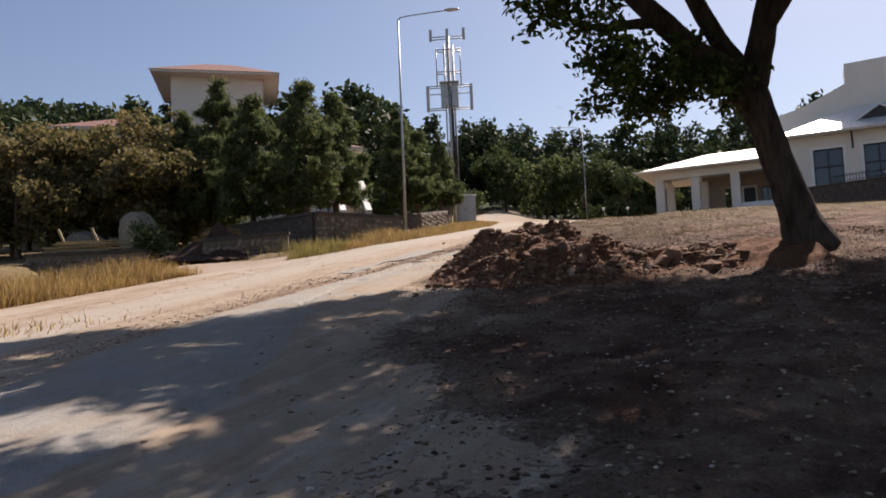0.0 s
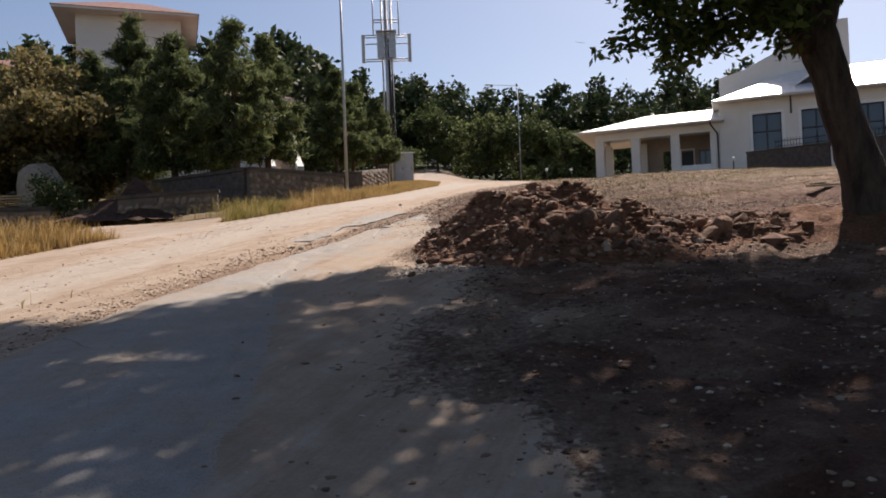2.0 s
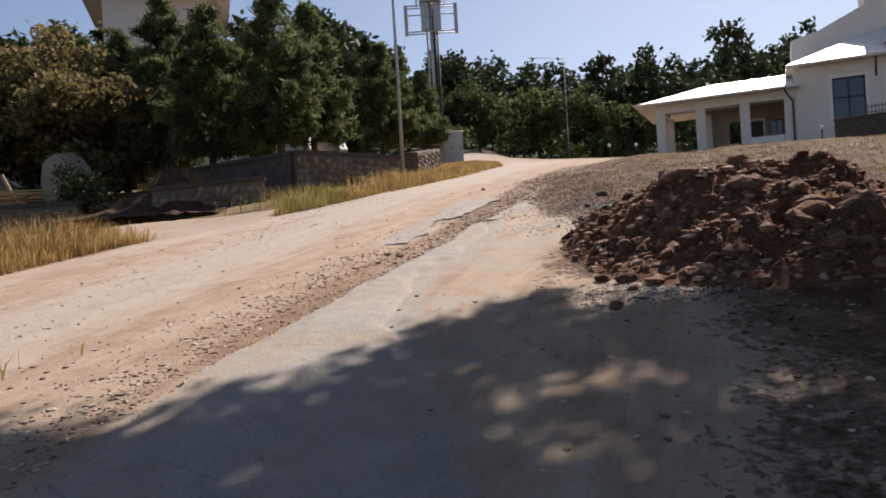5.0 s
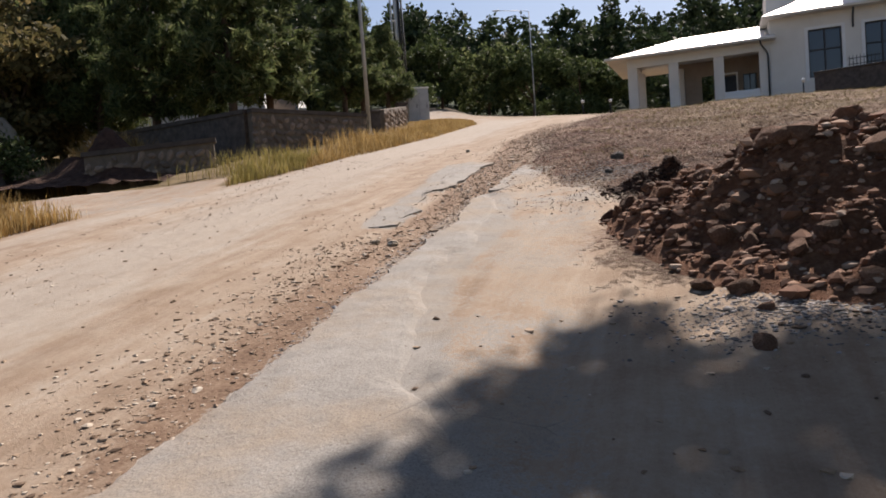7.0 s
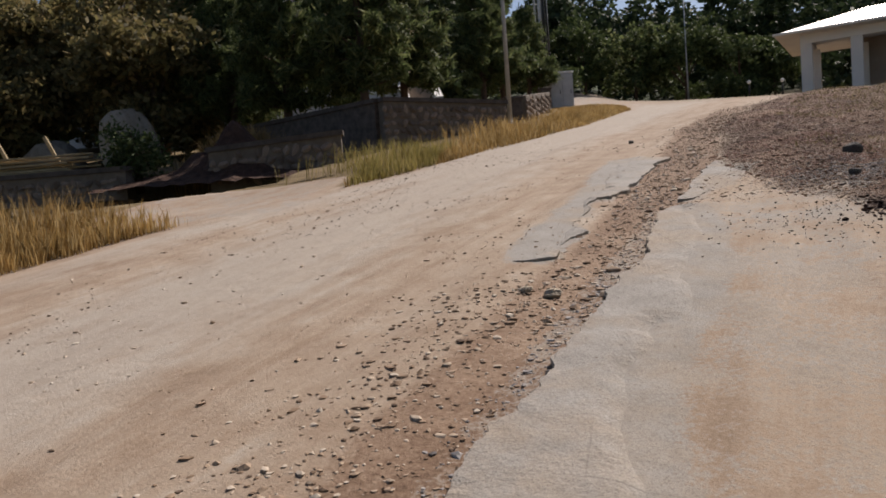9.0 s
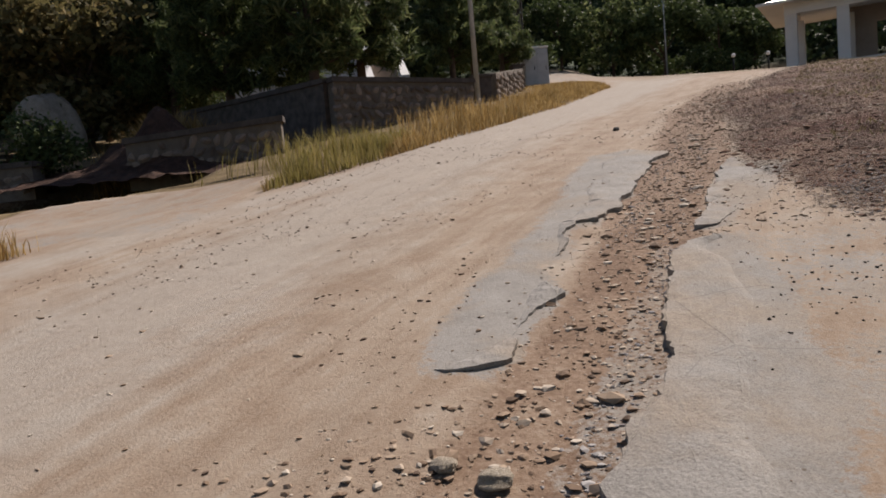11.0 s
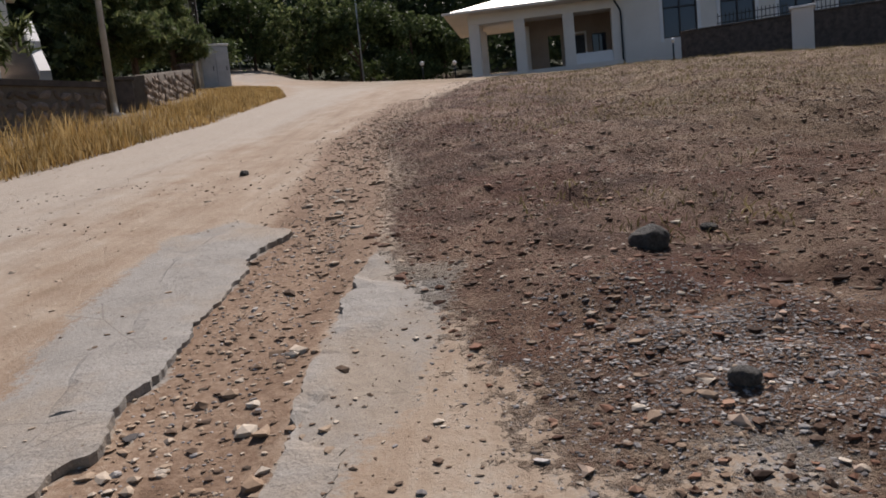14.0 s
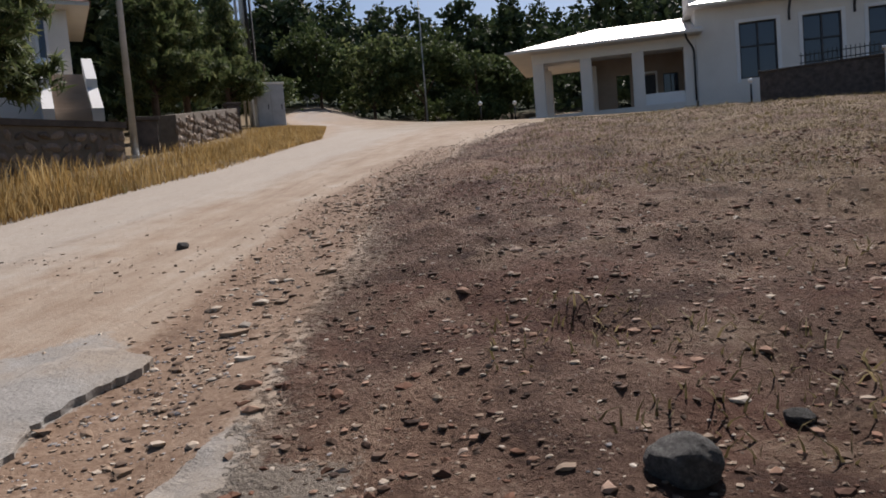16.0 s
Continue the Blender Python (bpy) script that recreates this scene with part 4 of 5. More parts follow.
    p("wall_panel", boxm(s, 36, Y0, Y0 + 0.35, 5.0, 13.5), MAT_PLASTER)
    p("wall_panel", boxm(10.2, 10.55, Y0 + 0.35, 13, 5.0, 13.5), MAT_PLASTER)
    for h in holes:
        w = p("window", boxm(h, h + 2.15, Y0 + 0.2, Y0 + 0.22, 9.0, 12.4), MAT_GLASS, "tall dark window with four panes")
        bm = bmesh.new()
        for a, b, c, e in ((0, 0.09, 9.0, 12.4), (2.06, 2.15, 9.0, 12.4), (0.09, 2.06, 12.31, 12.4), (0.09, 2.06, 9.0, 9.09), (1.02, 1.13, 9.09, 12.31), (0.09, 1.02, 10.9, 11.0), (1.13, 2.06, 10.9, 11.0)):
            box(bm, h + a, h + b, Y0 + 0.12, Y0 + 0.19, c, e)
        p("window_frame", bm, MAT_FRAME, "", w)
        bm = bmesh.new()
        for a, b, c, e in ((-0.22, 0, 8.8, 12.6), (2.15, 2.37, 8.8, 12.6), (0, 2.15, 12.4, 12.6)):
            box(bm, h + a, h + b, Y0 - 0.05, Y0 + 0.0, c, e, 0.01)
        p("surround", bm, MAT_WHITE, "", w)
        bm = bmesh.new()
        tube(bm, smooth_path([(h + 2.82, Y0 - 0.75, 13.45), (h + 2.84, Y0 - 0.55, 13.15), (h + 2.87, Y0 - 0.08, 12.8), (h + 2.87, Y0 - 0.08, 12.2)], 3), 0.07, 6)
        p("eave_bracket", bm, MAT_FRAME, "dark curved bracket")
    z0 = 13.65
    bm = bmesh.new()
    v = [bm.verts.new(q) for q in ((9.7, -1.1, z0), (35, -1.1, z0), (35, 14, z0), (9.7, 14, z0), (16.0, 4.0, z0 + 2.75), (35, 4.0, z0 + 2.75))]
    for q in ((0, 1, 5, 4), (0, 4, 3), (4, 5, 2, 3), (0, 3, 2, 1), (1, 2, 5)):
        bm.faces.new([v[k] for k in q])
    p("roof", bm, MAT_ROOF, "pale metal roof glaring in the sun")
    p("eave_soffit", boxm(9.75, 34.9, -1.05, 13.9, 13.5, 13.64), MAT_SOFFIT)
    # stepped parapet wall and chimney above the roof
    bm = bmesh.new()
    v = [bm.verts.new(q) for q in ((10.3, 4.3, 13.2), (20.5, 4.3, 13.2), (20.5, 4.3, 20.4), (15.6, 4.3, 20.3), (15.6, 4.3, 18.6), (12.3, 4.3, 17.1), (10.3, 4.3, 16.6))]
    f = bm.faces.new(v)
    r = bmesh.ops.extrude_face_region(bm, geom=[f])
    for q in r["geom"]:
        if isinstance(q, bmesh.types.BMVert):
            q.co.y += 4.0
    bmesh.ops.recalc_face_normals(bm, faces=bm.faces[:])
    p("parapet", bm, MAT_PLASTER, "stepped plaster parapet rising above the roof")
    for s in (16.0, 22.5):
        bm = bmesh.new()
        v = [bm.verts.new(q) for q in ((s, 0.6, 14.4), (s + 3.4, 0.6, 14.4), (s + 1.7, 0.6, 15.45), (s, 3.6, 14.4), (s + 3.4, 3.6, 14.4), (s + 1.7, 3.6, 15.45))]
        for q in ((0, 1, 2), (1, 4, 5, 2), (0, 2, 5, 3), (3, 5, 4), (0, 3, 4, 1)):
            bm.faces.new([v[k] for k in q])
        p("dormer", bm, MAT_FRAME, "dark triangular dormer")
        bm = bmesh.new()
        for a in (0, 1):
            x0, x1 = (s - 0.35, s + 1.7) if a == 0 else (s + 3.75, s + 1.7)
            w = [bm.verts.new(q) for q in ((x0, 0.3, 14.32), (x1, 0.3, 15.62), (x1, 3.8, 15.62), (x0, 3.8, 14.32), (x0, 0.3, 14.2), (x1, 0.3, 15.5), (x1, 3.8, 15.5), (x0, 3.8, 14.2))]
            for q in ((0, 1, 2, 3), (7, 6, 5, 4), (0, 4, 5, 1), (1, 5, 6, 2), (2, 6, 7, 3), (3, 7, 4, 0)):
                bm.faces.new([w[k] for k in q])
        p("dormer_roof", bm, MAT_ROOF)
    return top


building()


def garden_wall_fence():
    """Low dark stone wall with an iron fence in front of the building."""
    B = pose(24.6, 46.5, 0, 0, 0, -41)
    top = thing("terrace_wall", B, "low dark stone wall with a black iron fence", "wall")
    for a, b, z in ((0, 5.3, 8.05), (6.3, 20, 8.05)):
        part("wall_run", boxm(a, b, 0, 0.4, 4.2, z, 0.01), MAT_DARK_STONE_OR_SHADE, top)
        part("coping", boxm(a - 0.05, b + 0.05, -0.06, 0.46, z, z + 0.1, 0.02), MAT_CAP, top)
    part("pier", boxm(5.3, 6.3, -0.2, 0.7, 4.2, 8.35, 0.02), MAT_PLASTER, top, "pale plastered pier")
    part("coping", boxm(5.2, 6.4, -0.3, 0.8, 8.35, 8.47, 0.03), MAT_WHITE, top)
    for a, b in ((1.8, 5.25), (6.4, 19.8)):
        part("rail", boxm(a, b, 0.17, 0.22, 8.6, 8.64), MAT_IRON, top)
        part("rail", boxm(a, b, 0.17, 0.22, 8.26, 8.3), MAT_IRON, top)
        s = a + 0.05
        while s < b:
            part("bar", boxm(s, s + 0.035, 0.18, 0.21, 8.15, 8.78), MAT_IRON, top)
            s += 0.19


garden_wall_fence()


def bollard_light(x, y):
    z = floor_z(x, y)
    top = thing("garden_lamp", pose(x, y, z), "short post lamp with a white globe", "lamp")
    h = 0.75 if y > 46 else 7.3 - z
    bm = bmesh.new()
    tube(bm, [(0, 0, -0.1), (0, 0, h)], [0.05, 0.04], 8)
    part("post", bm, MAT_IRON, top)
    bm = bmesh.new()
    bmesh.ops.create_uvsphere(bm, u_segments=12, v_segments=8, radius=0.11)
    for v in bm.verts:
        v.co.z += h + 0.15
    part("globe", bm, MAT_WHITE, top)


bollard_light(22.75, 44.4)
bollard_light(11.3, 50.0)
bollard_light(13.1, 50.0)


# ---------------------------------------------------------------- stone walls on the verge
STONES = [rock_mesh("stone", 300 + k, 0.8) for k in range(8)]
for me in STONES:
    me.materials.append(MAT_WALL_STONE)


def stone_wall(a, b, h0, h1, thick, label, seed, stones=True, cap=True, mat=None):
    """A rubble wall from a to b with a dark coping; h0 and h1: heights of its top above the world's zero."""
    rnd = random.Random(seed)
    a, b = Vector(a), Vector(b)
    d = b - a
    L = d.length
    ang = math.degrees(math.atan2(d.y, d.x))
    g = min(float(land(a.x, a.y)), float(land(b.x, b.y))) - 0.5
    top = thing("stone_wall", pose(a.x, a.y, g, 0, 0, ang), label, "wall")
    bm = boxm(0, L, -thick / 2, thick / 2, 0, 1)
    for v in bm.verts:
        if v.co.z > 0.5:
            v.co.z = (h0 if v.co.x < L / 2 else h1) - g
    part("core", bm, mat or MAT_MORTAR, top)
    if cap:
        bm = boxm(-0.06, L + 0.06, -thick / 2 - 0.07, thick / 2 + 0.07, 0, 1)
        for v in bm.verts:
            v.co.z = (h0 if v.co.x < L / 2 else h1) - g + (0.14 if v.co.z > 0.5 else 0.002)
        part("coping", bm, MAT_CAP, top, "dark weathered coping")
    if stones:
        x = 0.0
        zrow = 0.3
        while zrow < max(h0, h1) - g - 0.1:
            x = rnd.uniform(0, 0.15)
            while x < L:
                r = rnd.uniform(0.11, 0.17)
                t = h0 + (h1 - h0) * x / L - g
                if zrow + r < t:
                    ob = part("stone", STONES[rnd.randrange(8)], None, top)
                    ob.matrix_basis = pose(x, -thick / 2 + 0.01, zrow + rnd.uniform(-0.03, 0.03), rnd.uniform(-20, 20), rnd.uniform(0, 360), 0) @ Matrix.Diagonal((r, r * 0.55, r * 0.8, 1))
                x += r * 1.75
            zrow += 0.235
    return top


stone_wall((-5.45, 28.0), (-1.85, 31.3), 5.46, 5.45, 0.45, "rubble stone wall with a dark coping above dry grass", 1)
# the return's shade is put into its colour by the darker stone
stone_wall((-12.6, 33.0), (-5.5, 28.15), 5.5, 5.46, 0.45, "return of the stone wall below the pines, coloured dark as shade", 2, False, True, MAT_DARK_STONE_OR_SHADE)
stone_wall((-1.3, 34.6), (-0.3, 42.5), 6.15, 7.3, 0.5, "red-brown rubble wall stepping up the slope", 3, True, False)
stone_wall((-9.5, 24.4), (-6.0, 25.2), 4.0, 4.25, 0.5, "low broken stone wall with a flat slab on top", 4, True, True)
stone_wall((-17.5, 24.6), (-12.2, 24.9), 3.75, 3.75, 0.5, "low rough stone wall below a timber stack", 5, True, True)


def pier(x, y, w, z1, label):
    z0 = float(land(x, y)) - 0.4
    top = thing("gate_pier", pose(x, y, z0, 0, 0, 20), label, "pier")
    part("shaft", boxm(-w / 2, w / 2, -w / 2, w / 2, 0, z1 - z0, 0.03), MAT_DARK_STONE_OR_SHADE, top)
    part("cap", boxm(-w / 2 - 0.05, w / 2 + 0.05, -w / 2 - 0.05, w / 2 + 0.05, z1 - z0, z1 - z0 + 0.1, 0.02), MAT_CAP, top)


pier(-1.55, 32.6, 0.6, 5.75, "dark square stone pier at the end of the wall")
pier(-0.3, 43.2, 0.5, 7.5, "small stone pier beside the cabinet")


# ---------------------------------------------------------------- lamps, mast, cabinet
def street_lamp(x, y, z1, arm, label):
    z0 = floor_z(x, y)
    top = thing("street_lamp", pose(x, y, z0), label, "street lamp", "street lamps")
    h = z1 - z0
    bm = bmesh.new()
    tube(bm, [(0, 0, -0.3), (0, 0, h * 0.5), (0, 0, h)], [0.085, 0.065, 0.045], 10)
    part("pole", bm, MAT_GALV, top)
    part("base_plate", boxm(-0.2, 0.2, -0.2, 0.2, -0.05, 0.04, 0.01), MAT_GALV, top)
    bm = bmesh.new()
    tube(bm, smooth_path([(0, 0, h - 0.05), (arm * 0.15, 0, h + 0.1), (arm, 0, h + 0.28)], 4), 0.035, 8)
    part("arm", bm, MAT_GALV, top)
    bm = bmesh.new()
    r = bmesh.ops.create_uvsphere(bm, u_segments=12, v_segments=8, radius=1)
    for v in bm.verts:
        v.co = Vector((v.co.x * 0.42 + arm + math.copysign(0.3, arm), v.co.y * 0.15, v.co.z * 0.09 + h + 0.3))
    part("lamp_head", bm, MAT_GALV, top)


street_lamp(-1.6, 31.7, 16.3, 2.6, "tall galvanised street lamp beside the stone wall")
street_lamp(14.1, 83.0, 22.0, -3.2, "tall galvanised street lamp at the edge of the wood")


def mast():
    x, y = -0.2, 54.0
    z0 = 7.6
    top = thing("antenna_mast", pose(x, y, z0), "steel antenna mast with panel antennas and cables", "mast")

    def rod(name, a, b, r, mat=MAT_GALV, label=""):
        bm = bmesh.new()
        tube(bm, [a, b], r, 8)
        return part(name, bm, mat, top, label)

    H = 24.0 - z0
    rod("pole", (0, 0, -0.3), (0, 0, H - 0.3), 0.16)
    for dx, dy in ((-0.35, 0.2), (0.4, 0.2)):
        rod("pole", (dx, dy, -0.3), (dx, dy, H - 1.0), 0.07)
    for k in range(20):
        z = 2.0 + k * 0.62
        rod("brace", (-0.35, 0.2, z), (0.4, 0.2, z + 0.3), 0.02)
    rod("cable", (0.18, -0.15, 2.2), (0.2, -0.15, H - 5), 0.09, MAT_IRON, "bundle of black feeder cables")
    rod("cable", (0.42, -0.1, 2.2), (0.35, -0.1, H - 6), 0.05, MAT_IRON)
    for z in (15.9, 14.8, 12.9, 11.7, 9.8):
        w = 1.35 if z > 15 else (1.0 if z > 12 else 1.75)
        rod("crossbar", (-w, -0.25, z), (w, -0.25, z), 0.05)
        rod("crossbar", (-w, 0.35, z), (w, 0.35, z), 0.05)
        for sx in (-w, w):
            rod("crossbar", (sx, -0.25, z), (sx, 0.35, z), 0.05)
    for sx in (-1.0, -0.35, 0.35, 1.0):
        rod("upright", (sx, -0.3, 11.6), (sx, -0.3, 14.9), 0.05)
    for sx in (-1.38, 0.0, 1.38):
        part("panel_antenna", boxm(sx - 0.12, sx + 0.12, -0.5, -0.3, 15.5, 16.5, 0.03), MAT_CABINET, top)
    for sx in (-1.8, 1.8):
        part("panel_antenna", boxm(sx - 0.13, sx + 0.13, -0.45, -0.25, 9.5, 11.7, 0.03), MAT_CABINET, top)
    rod("crossbar", (-1.75, -0.25, 11.0), (1.75, -0.25, 11.0), 0.05)
    for sx in (-0.45, 0.45):
        part("radio_unit", boxm(sx - 0.28, sx + 0.28, -0.3, 0.2, 9.9, 11.9, 0.03), MAT_GALV, top, "grey radio unit")
    part("platform", boxm(-0.8, 0.8, -0.5, 0.5, 11.95, 12.02, 0.0), MAT_GALV, top)
    return top


mast()


def cabinet():
    top = thing("equipment_cabinet", pose(0.75, 53.4, 7.55, 0, 0, 12), "grey steel equipment cabinet at the foot of the mast", "cabinet")
    part("body", boxm(-0.72, 0.72, -0.5, 0.5, 0, 2.3, 0.03), MAT_CABINET, top)
    part("roof", boxm(-0.78, 0.78, -0.56, 0.56, 2.3, 2.4, 0.02), MAT_WHITE, top, "pale metal lid")
    for a in (-0.66, 0.03):
        d = part("door", boxm(a, a + 0.63, -0.53, -0.503, 0.15, 2.2, 0.01), MAT_CABINET, top)
        part("handle", boxm(a + 0.5, a + 0.54, -0.56, -0.53, 1.0, 1.25), MAT_IRON, d)


cabinet()


def sign_board():
    z = float(land(3.8, 100))
    top = thing("sign_board", pose(3.8, 100, z), "small pale sign board on two posts", "sign")
    for a in (-0.6, 0.6):
        part("post", boxm(a - 0.04, a + 0.04, -0.04, 0.04, -0.3, 1.9), MAT_GALV, top)
    part("panel", boxm(-0.9, 0.9, -0.08, -0.045, 0.9, 1.9, 0.01), MAT_WHITE, top)


sign_board()


# ---------------------------------------------------------------- the house behind the pines
def house():
    B = pose(-8.6, 53.0, 0, 0, 0, 18)
    top = thing("villa", B, "large cream villa with a red tiled roof behind pines", "house")

    def p(name, bm, mat, label="", parent=None):
        return part(name, bm, mat, parent or top, label)

    def hip(name, x0, x1, y0, y1, z, rise, mat):
        bm = bmesh.new()
        k = min(x1 - x0, y1 - y0) * 0.42
        v = [bm.verts.new(q) for q in ((x0, y0, z), (x1, y0, z), (x1, y1, z), (x0, y1, z), (x0 + k, (y0 + y1) / 2, z + rise), (x1 - k, (y0 + y1) / 2, z + rise))]
        for q in ((0, 1, 5, 4), (1, 2, 5), (2, 3, 4, 5), (3, 0, 4), (3, 2, 1, 0)):
            bm.faces.new([v[i] for i in q])
        p(name, bm, mat, "red tiled hip roof")
        p("eave_soffit", boxm(x0 + 0.08, x1 - 0.08, y0 + 0.08, y1 - 0.08, z - 0.2, z - 0.01), MAT_SOFFIT)

    p("wall", boxm(-15, 0, 0, 6, 7.0, 14.0), MAT_PLASTER)
    hip("roof", -16, 1.1, -1.1, 7, 14.2, 1.4, MAT_RED_ROOF)
    p("wing_wall", boxm(-23.5, -15.5, 8, 16, 8.0, 17.3), MAT_PLASTER)
    hip("wing_roof", -24.6, -14.5, 6.8, 17.2, 17.5, 2.0, MAT_RED_ROOF)
    p("tower_wall", boxm(-14.6, -6.8, 6.2, 13.4, 8, 22.0), MAT_PLASTER)
    hip("tower_roof", -16.2, -5.4, 4.8, 14.8, 22.1, 2.2, MAT_RED_ROOF)
    p("porch_floor", boxm(-12, -1.6, -3.2, 0, 6.8, 10.4), MAT_WHITE)
    for x in (-1.2, -2.8, -4.4, -6.0, -8.5):
        w = p("window", boxm(x - 0.28, x + 0.28, -0.06, -0.02, 11.2, 14.0), MAT_WHITE, "slim white arched window")
        p("pane", boxm(x - 0.15, x + 0.15, -0.08, -0.062, 11.4, 13.7), MAT_GLASS, "", w)
    p("rail", boxm(-12, -1.6, -3.15, -3.1, 11.25, 11.3), MAT_IRON)
    for k in range(40):
        x = -11.9 + k * 0.26
        p("baluster", boxm(x, x + 0.05, -3.15, -3.1, 10.4, 11.25), MAT_IRON)
    for k in range(12):
        p("stair_tread", boxm(-1.15, 0.3, -5.8 + 0.3 * k, -5.5 + 0.3 * k, 7.4, 8.2 + 0.2 * k, 0.01), MAT_INNER)
    for a in (-1.6, 0.3):
        bm = bmesh.new()
        v = [bm.verts.new((a, q[0], q[1])) for q in ((-6.2, 7.4), (-6.2, 8.3), (-4.2, 9.5), (-4.2, 9.9), (-2.2, 11.2), (-2.2, 7.4))]
        f = bm.faces.new(v)
        r = bmesh.ops.extrude_face_region(bm, geom=[f])
        for q in r["geom"]:
            if isinstance(q, bmesh.types.BMVert):
                q.co.x += 0.45
        bmesh.ops.recalc_face_normals(bm, faces=bm.faces[:])
        p("stair_cheek", bm, MAT_WHITE, "white stepped stair wall")
    return top


house()


# ---------------------------------------------------------------- earth heap and boulders
ROCKS = [rock_mesh("rock", 500 + k, 0.75) for k in range(10)]
for me in ROCKS:
    me.materials.append(MAT_BROWN_ROCK)


def heap():
    rng = np.random.default_rng(21)
    top = thing("rubble_heap", Matrix.Identity(4), "heap of red-brown earth and broken rock beside the road", "rubble heap")
    xs, ys = np.arange(0.8, 8.6, 0.11), np.arange(5.6, 13.0, 0.11)
    X, Y = np.meshgrid(xs, ys)

    def hump(X, Y):
        # ridge running away to the right, highest a little behind its front
        t = (X - 1.7) / 5.5
        cy = 9.15 - 0.3 * (X - 1.7)
        w = 1.25 + 0.25 * vnoise(X, Y, 0.7, 31)
        h = 0.84 * step(-0.06, 0.26, t) * (1 - 0.82 * step(0.42, 0.86, t))
        g = h * np.exp(-(((Y - cy) / w) ** 2))
        return g * (1 + 0.22 * vnoise(X, Y, 1.6, 32) + 0.2 * vnoise(X, Y, 3.6, 34)) + 0.10 * vnoise(X, Y, 4, 33) * step(0.02, 0.2, g) - 0.09 * (1 - step(0.0, 0.12, g))

    Z = land(X, Y) + relief(X, Y) + hump(X, Y)
    ny, nx = X.shape
    k = np.arange(ny * nx).reshape(ny, nx)
    f = np.stack([k[:-1, :-1], k[:-1, 1:], k[1:, 1:], k[1:, :-1]], 2).reshape(-1, 4)
    me = mesh_from("earth", np.stack([X, Y, Z], 2).reshape(-1, 3), f)
    part("earth", me, make_heap_earth(), top)
    n = 0
    while n < 290:
        x, y = rng.uniform(1.4, 7.2), rng.uniform(6.0, 10.6)
        h = float(hump(np.float64(x), np.float64(y)))
        if h < 0.1 and rng.random() > 0.12:
            continue
        if h < -0.02 and rng.random() > 0.3:
            continue
        s = float(np.clip(rng.lognormal(-2.65, 0.45), 0.04, 0.30))
        if n < 4:
            x, y, s = ((4.2, 7.3, 0.30), (4.7, 7.2, 0.22), (3.7, 7.3, 0.2), (1.95, 7.35, 0.12))[n]
            h = max(0.0, float(hump(np.float64(x), np.float64(y))))
        ob = part("rock", ROCKS[int(rng.integers(10))], None, top)
        ob.matrix_world = pose(x, y, floor_z(x, y) + max(h, 0) + s * 0.15, rng.uniform(-40, 40), rng.uniform(-40, 40), rng.uniform(0, 360)) @ Matrix.Diagonal((s, s * rng.uniform(0.7, 1.1), s * rng.uniform(0.7, 1.1), 1))
        n += 1
    # small broken pieces all over the heap
    m = 6000
    x, y = rng.uniform(1.2, 7.4, m * 3), rng.uniform(5.8, 12, m * 3)
    ok = hump(x, y) > rng.uniform(-0.05, 0.15, m * 3)
    x, y = x[ok][:m], y[ok][:m]
    z = land(x, y) + relief(x, y) + np.maximum(hump(x, y), 0)
    me = stones_mesh("broken_stone", np.stack([x, y, z], 1), rng.lognormal(-3.55, 0.5, len(x)), rng)
    ob = part("broken_stone", me, MAT_HEAP_CHIPS, top)
    tagged(ob, kind="stuff")


def make_heap_earth():
    m = Mat("red_earth", 0.97, 0, 0.1)
    f = m.mix(0.5, m.noise(3, 6, 0.7), m.noise(20, 5, 0.7))
    m.color(m.ramp(f, [(0.3, (0.055, 0.025, 0.016)), (0.5, (0.155, 0.078, 0.048)), (0.7, (0.27, 0.165, 0.11))]))
    m.bump(m.noise(14, 6, 0.75), 0.9, 0.06)
    return m.m


MAT_HEAP_CHIPS = make_pebble("red_brown_chips", [(0.0, (0.06, 0.029, 0.019)), (0.5, (0.175, 0.088, 0.056)), (0.9, (0.29, 0.18, 0.125)), (1.0, (0.38, 0.30, 0.24))])
heap()


def boulder(name, x, y, s, mesh_seed, mat, label, sink=0.2, flat=0.8):
    me = boulder_mesh(name, mesh_seed, flat)
    ob = part(name, me, mat)
    ob.matrix_world = pose(x, y, floor_z(x, y) + s * (flat * 0.8 - sink), 0, 0, mesh_seed * 40) @ Matrix.Diagonal((s, s, s, 1))
    return tagged(ob, label, "rock")


boulder("boulder", 3.35, 15.1, 0.095, 801, MAT_DARK_ROCK, "dark rounded boulder lying on bare brown soil", 0.3, 0.95)
boulder("boulder", 3.95, 15.38, 0.06, 802, MAT_DARK_ROCK, "small dark stone on bare brown soil", 0.2, 0.5)
boulder("boulder", -0.46, 10.1, 0.065, 803, MAT_PALE_ROCK, "pale flat stone in the gully", 0.1, 0.5)
boulder("boulder", -0.64, 10.18, 0.05, 804, MAT_PALE_ROCK, "pale flat stone in the gully", 0.1, 0.5)
boulder("boulder", 2.76, 13.5, 0.05, 805, MAT_DARK_ROCK, "dark stone among grey chippings")
boulder("boulder", 1.19, 19.85, 0.05, 806, MAT_DARK_ROCK, "lone dark stone on the dusty road")


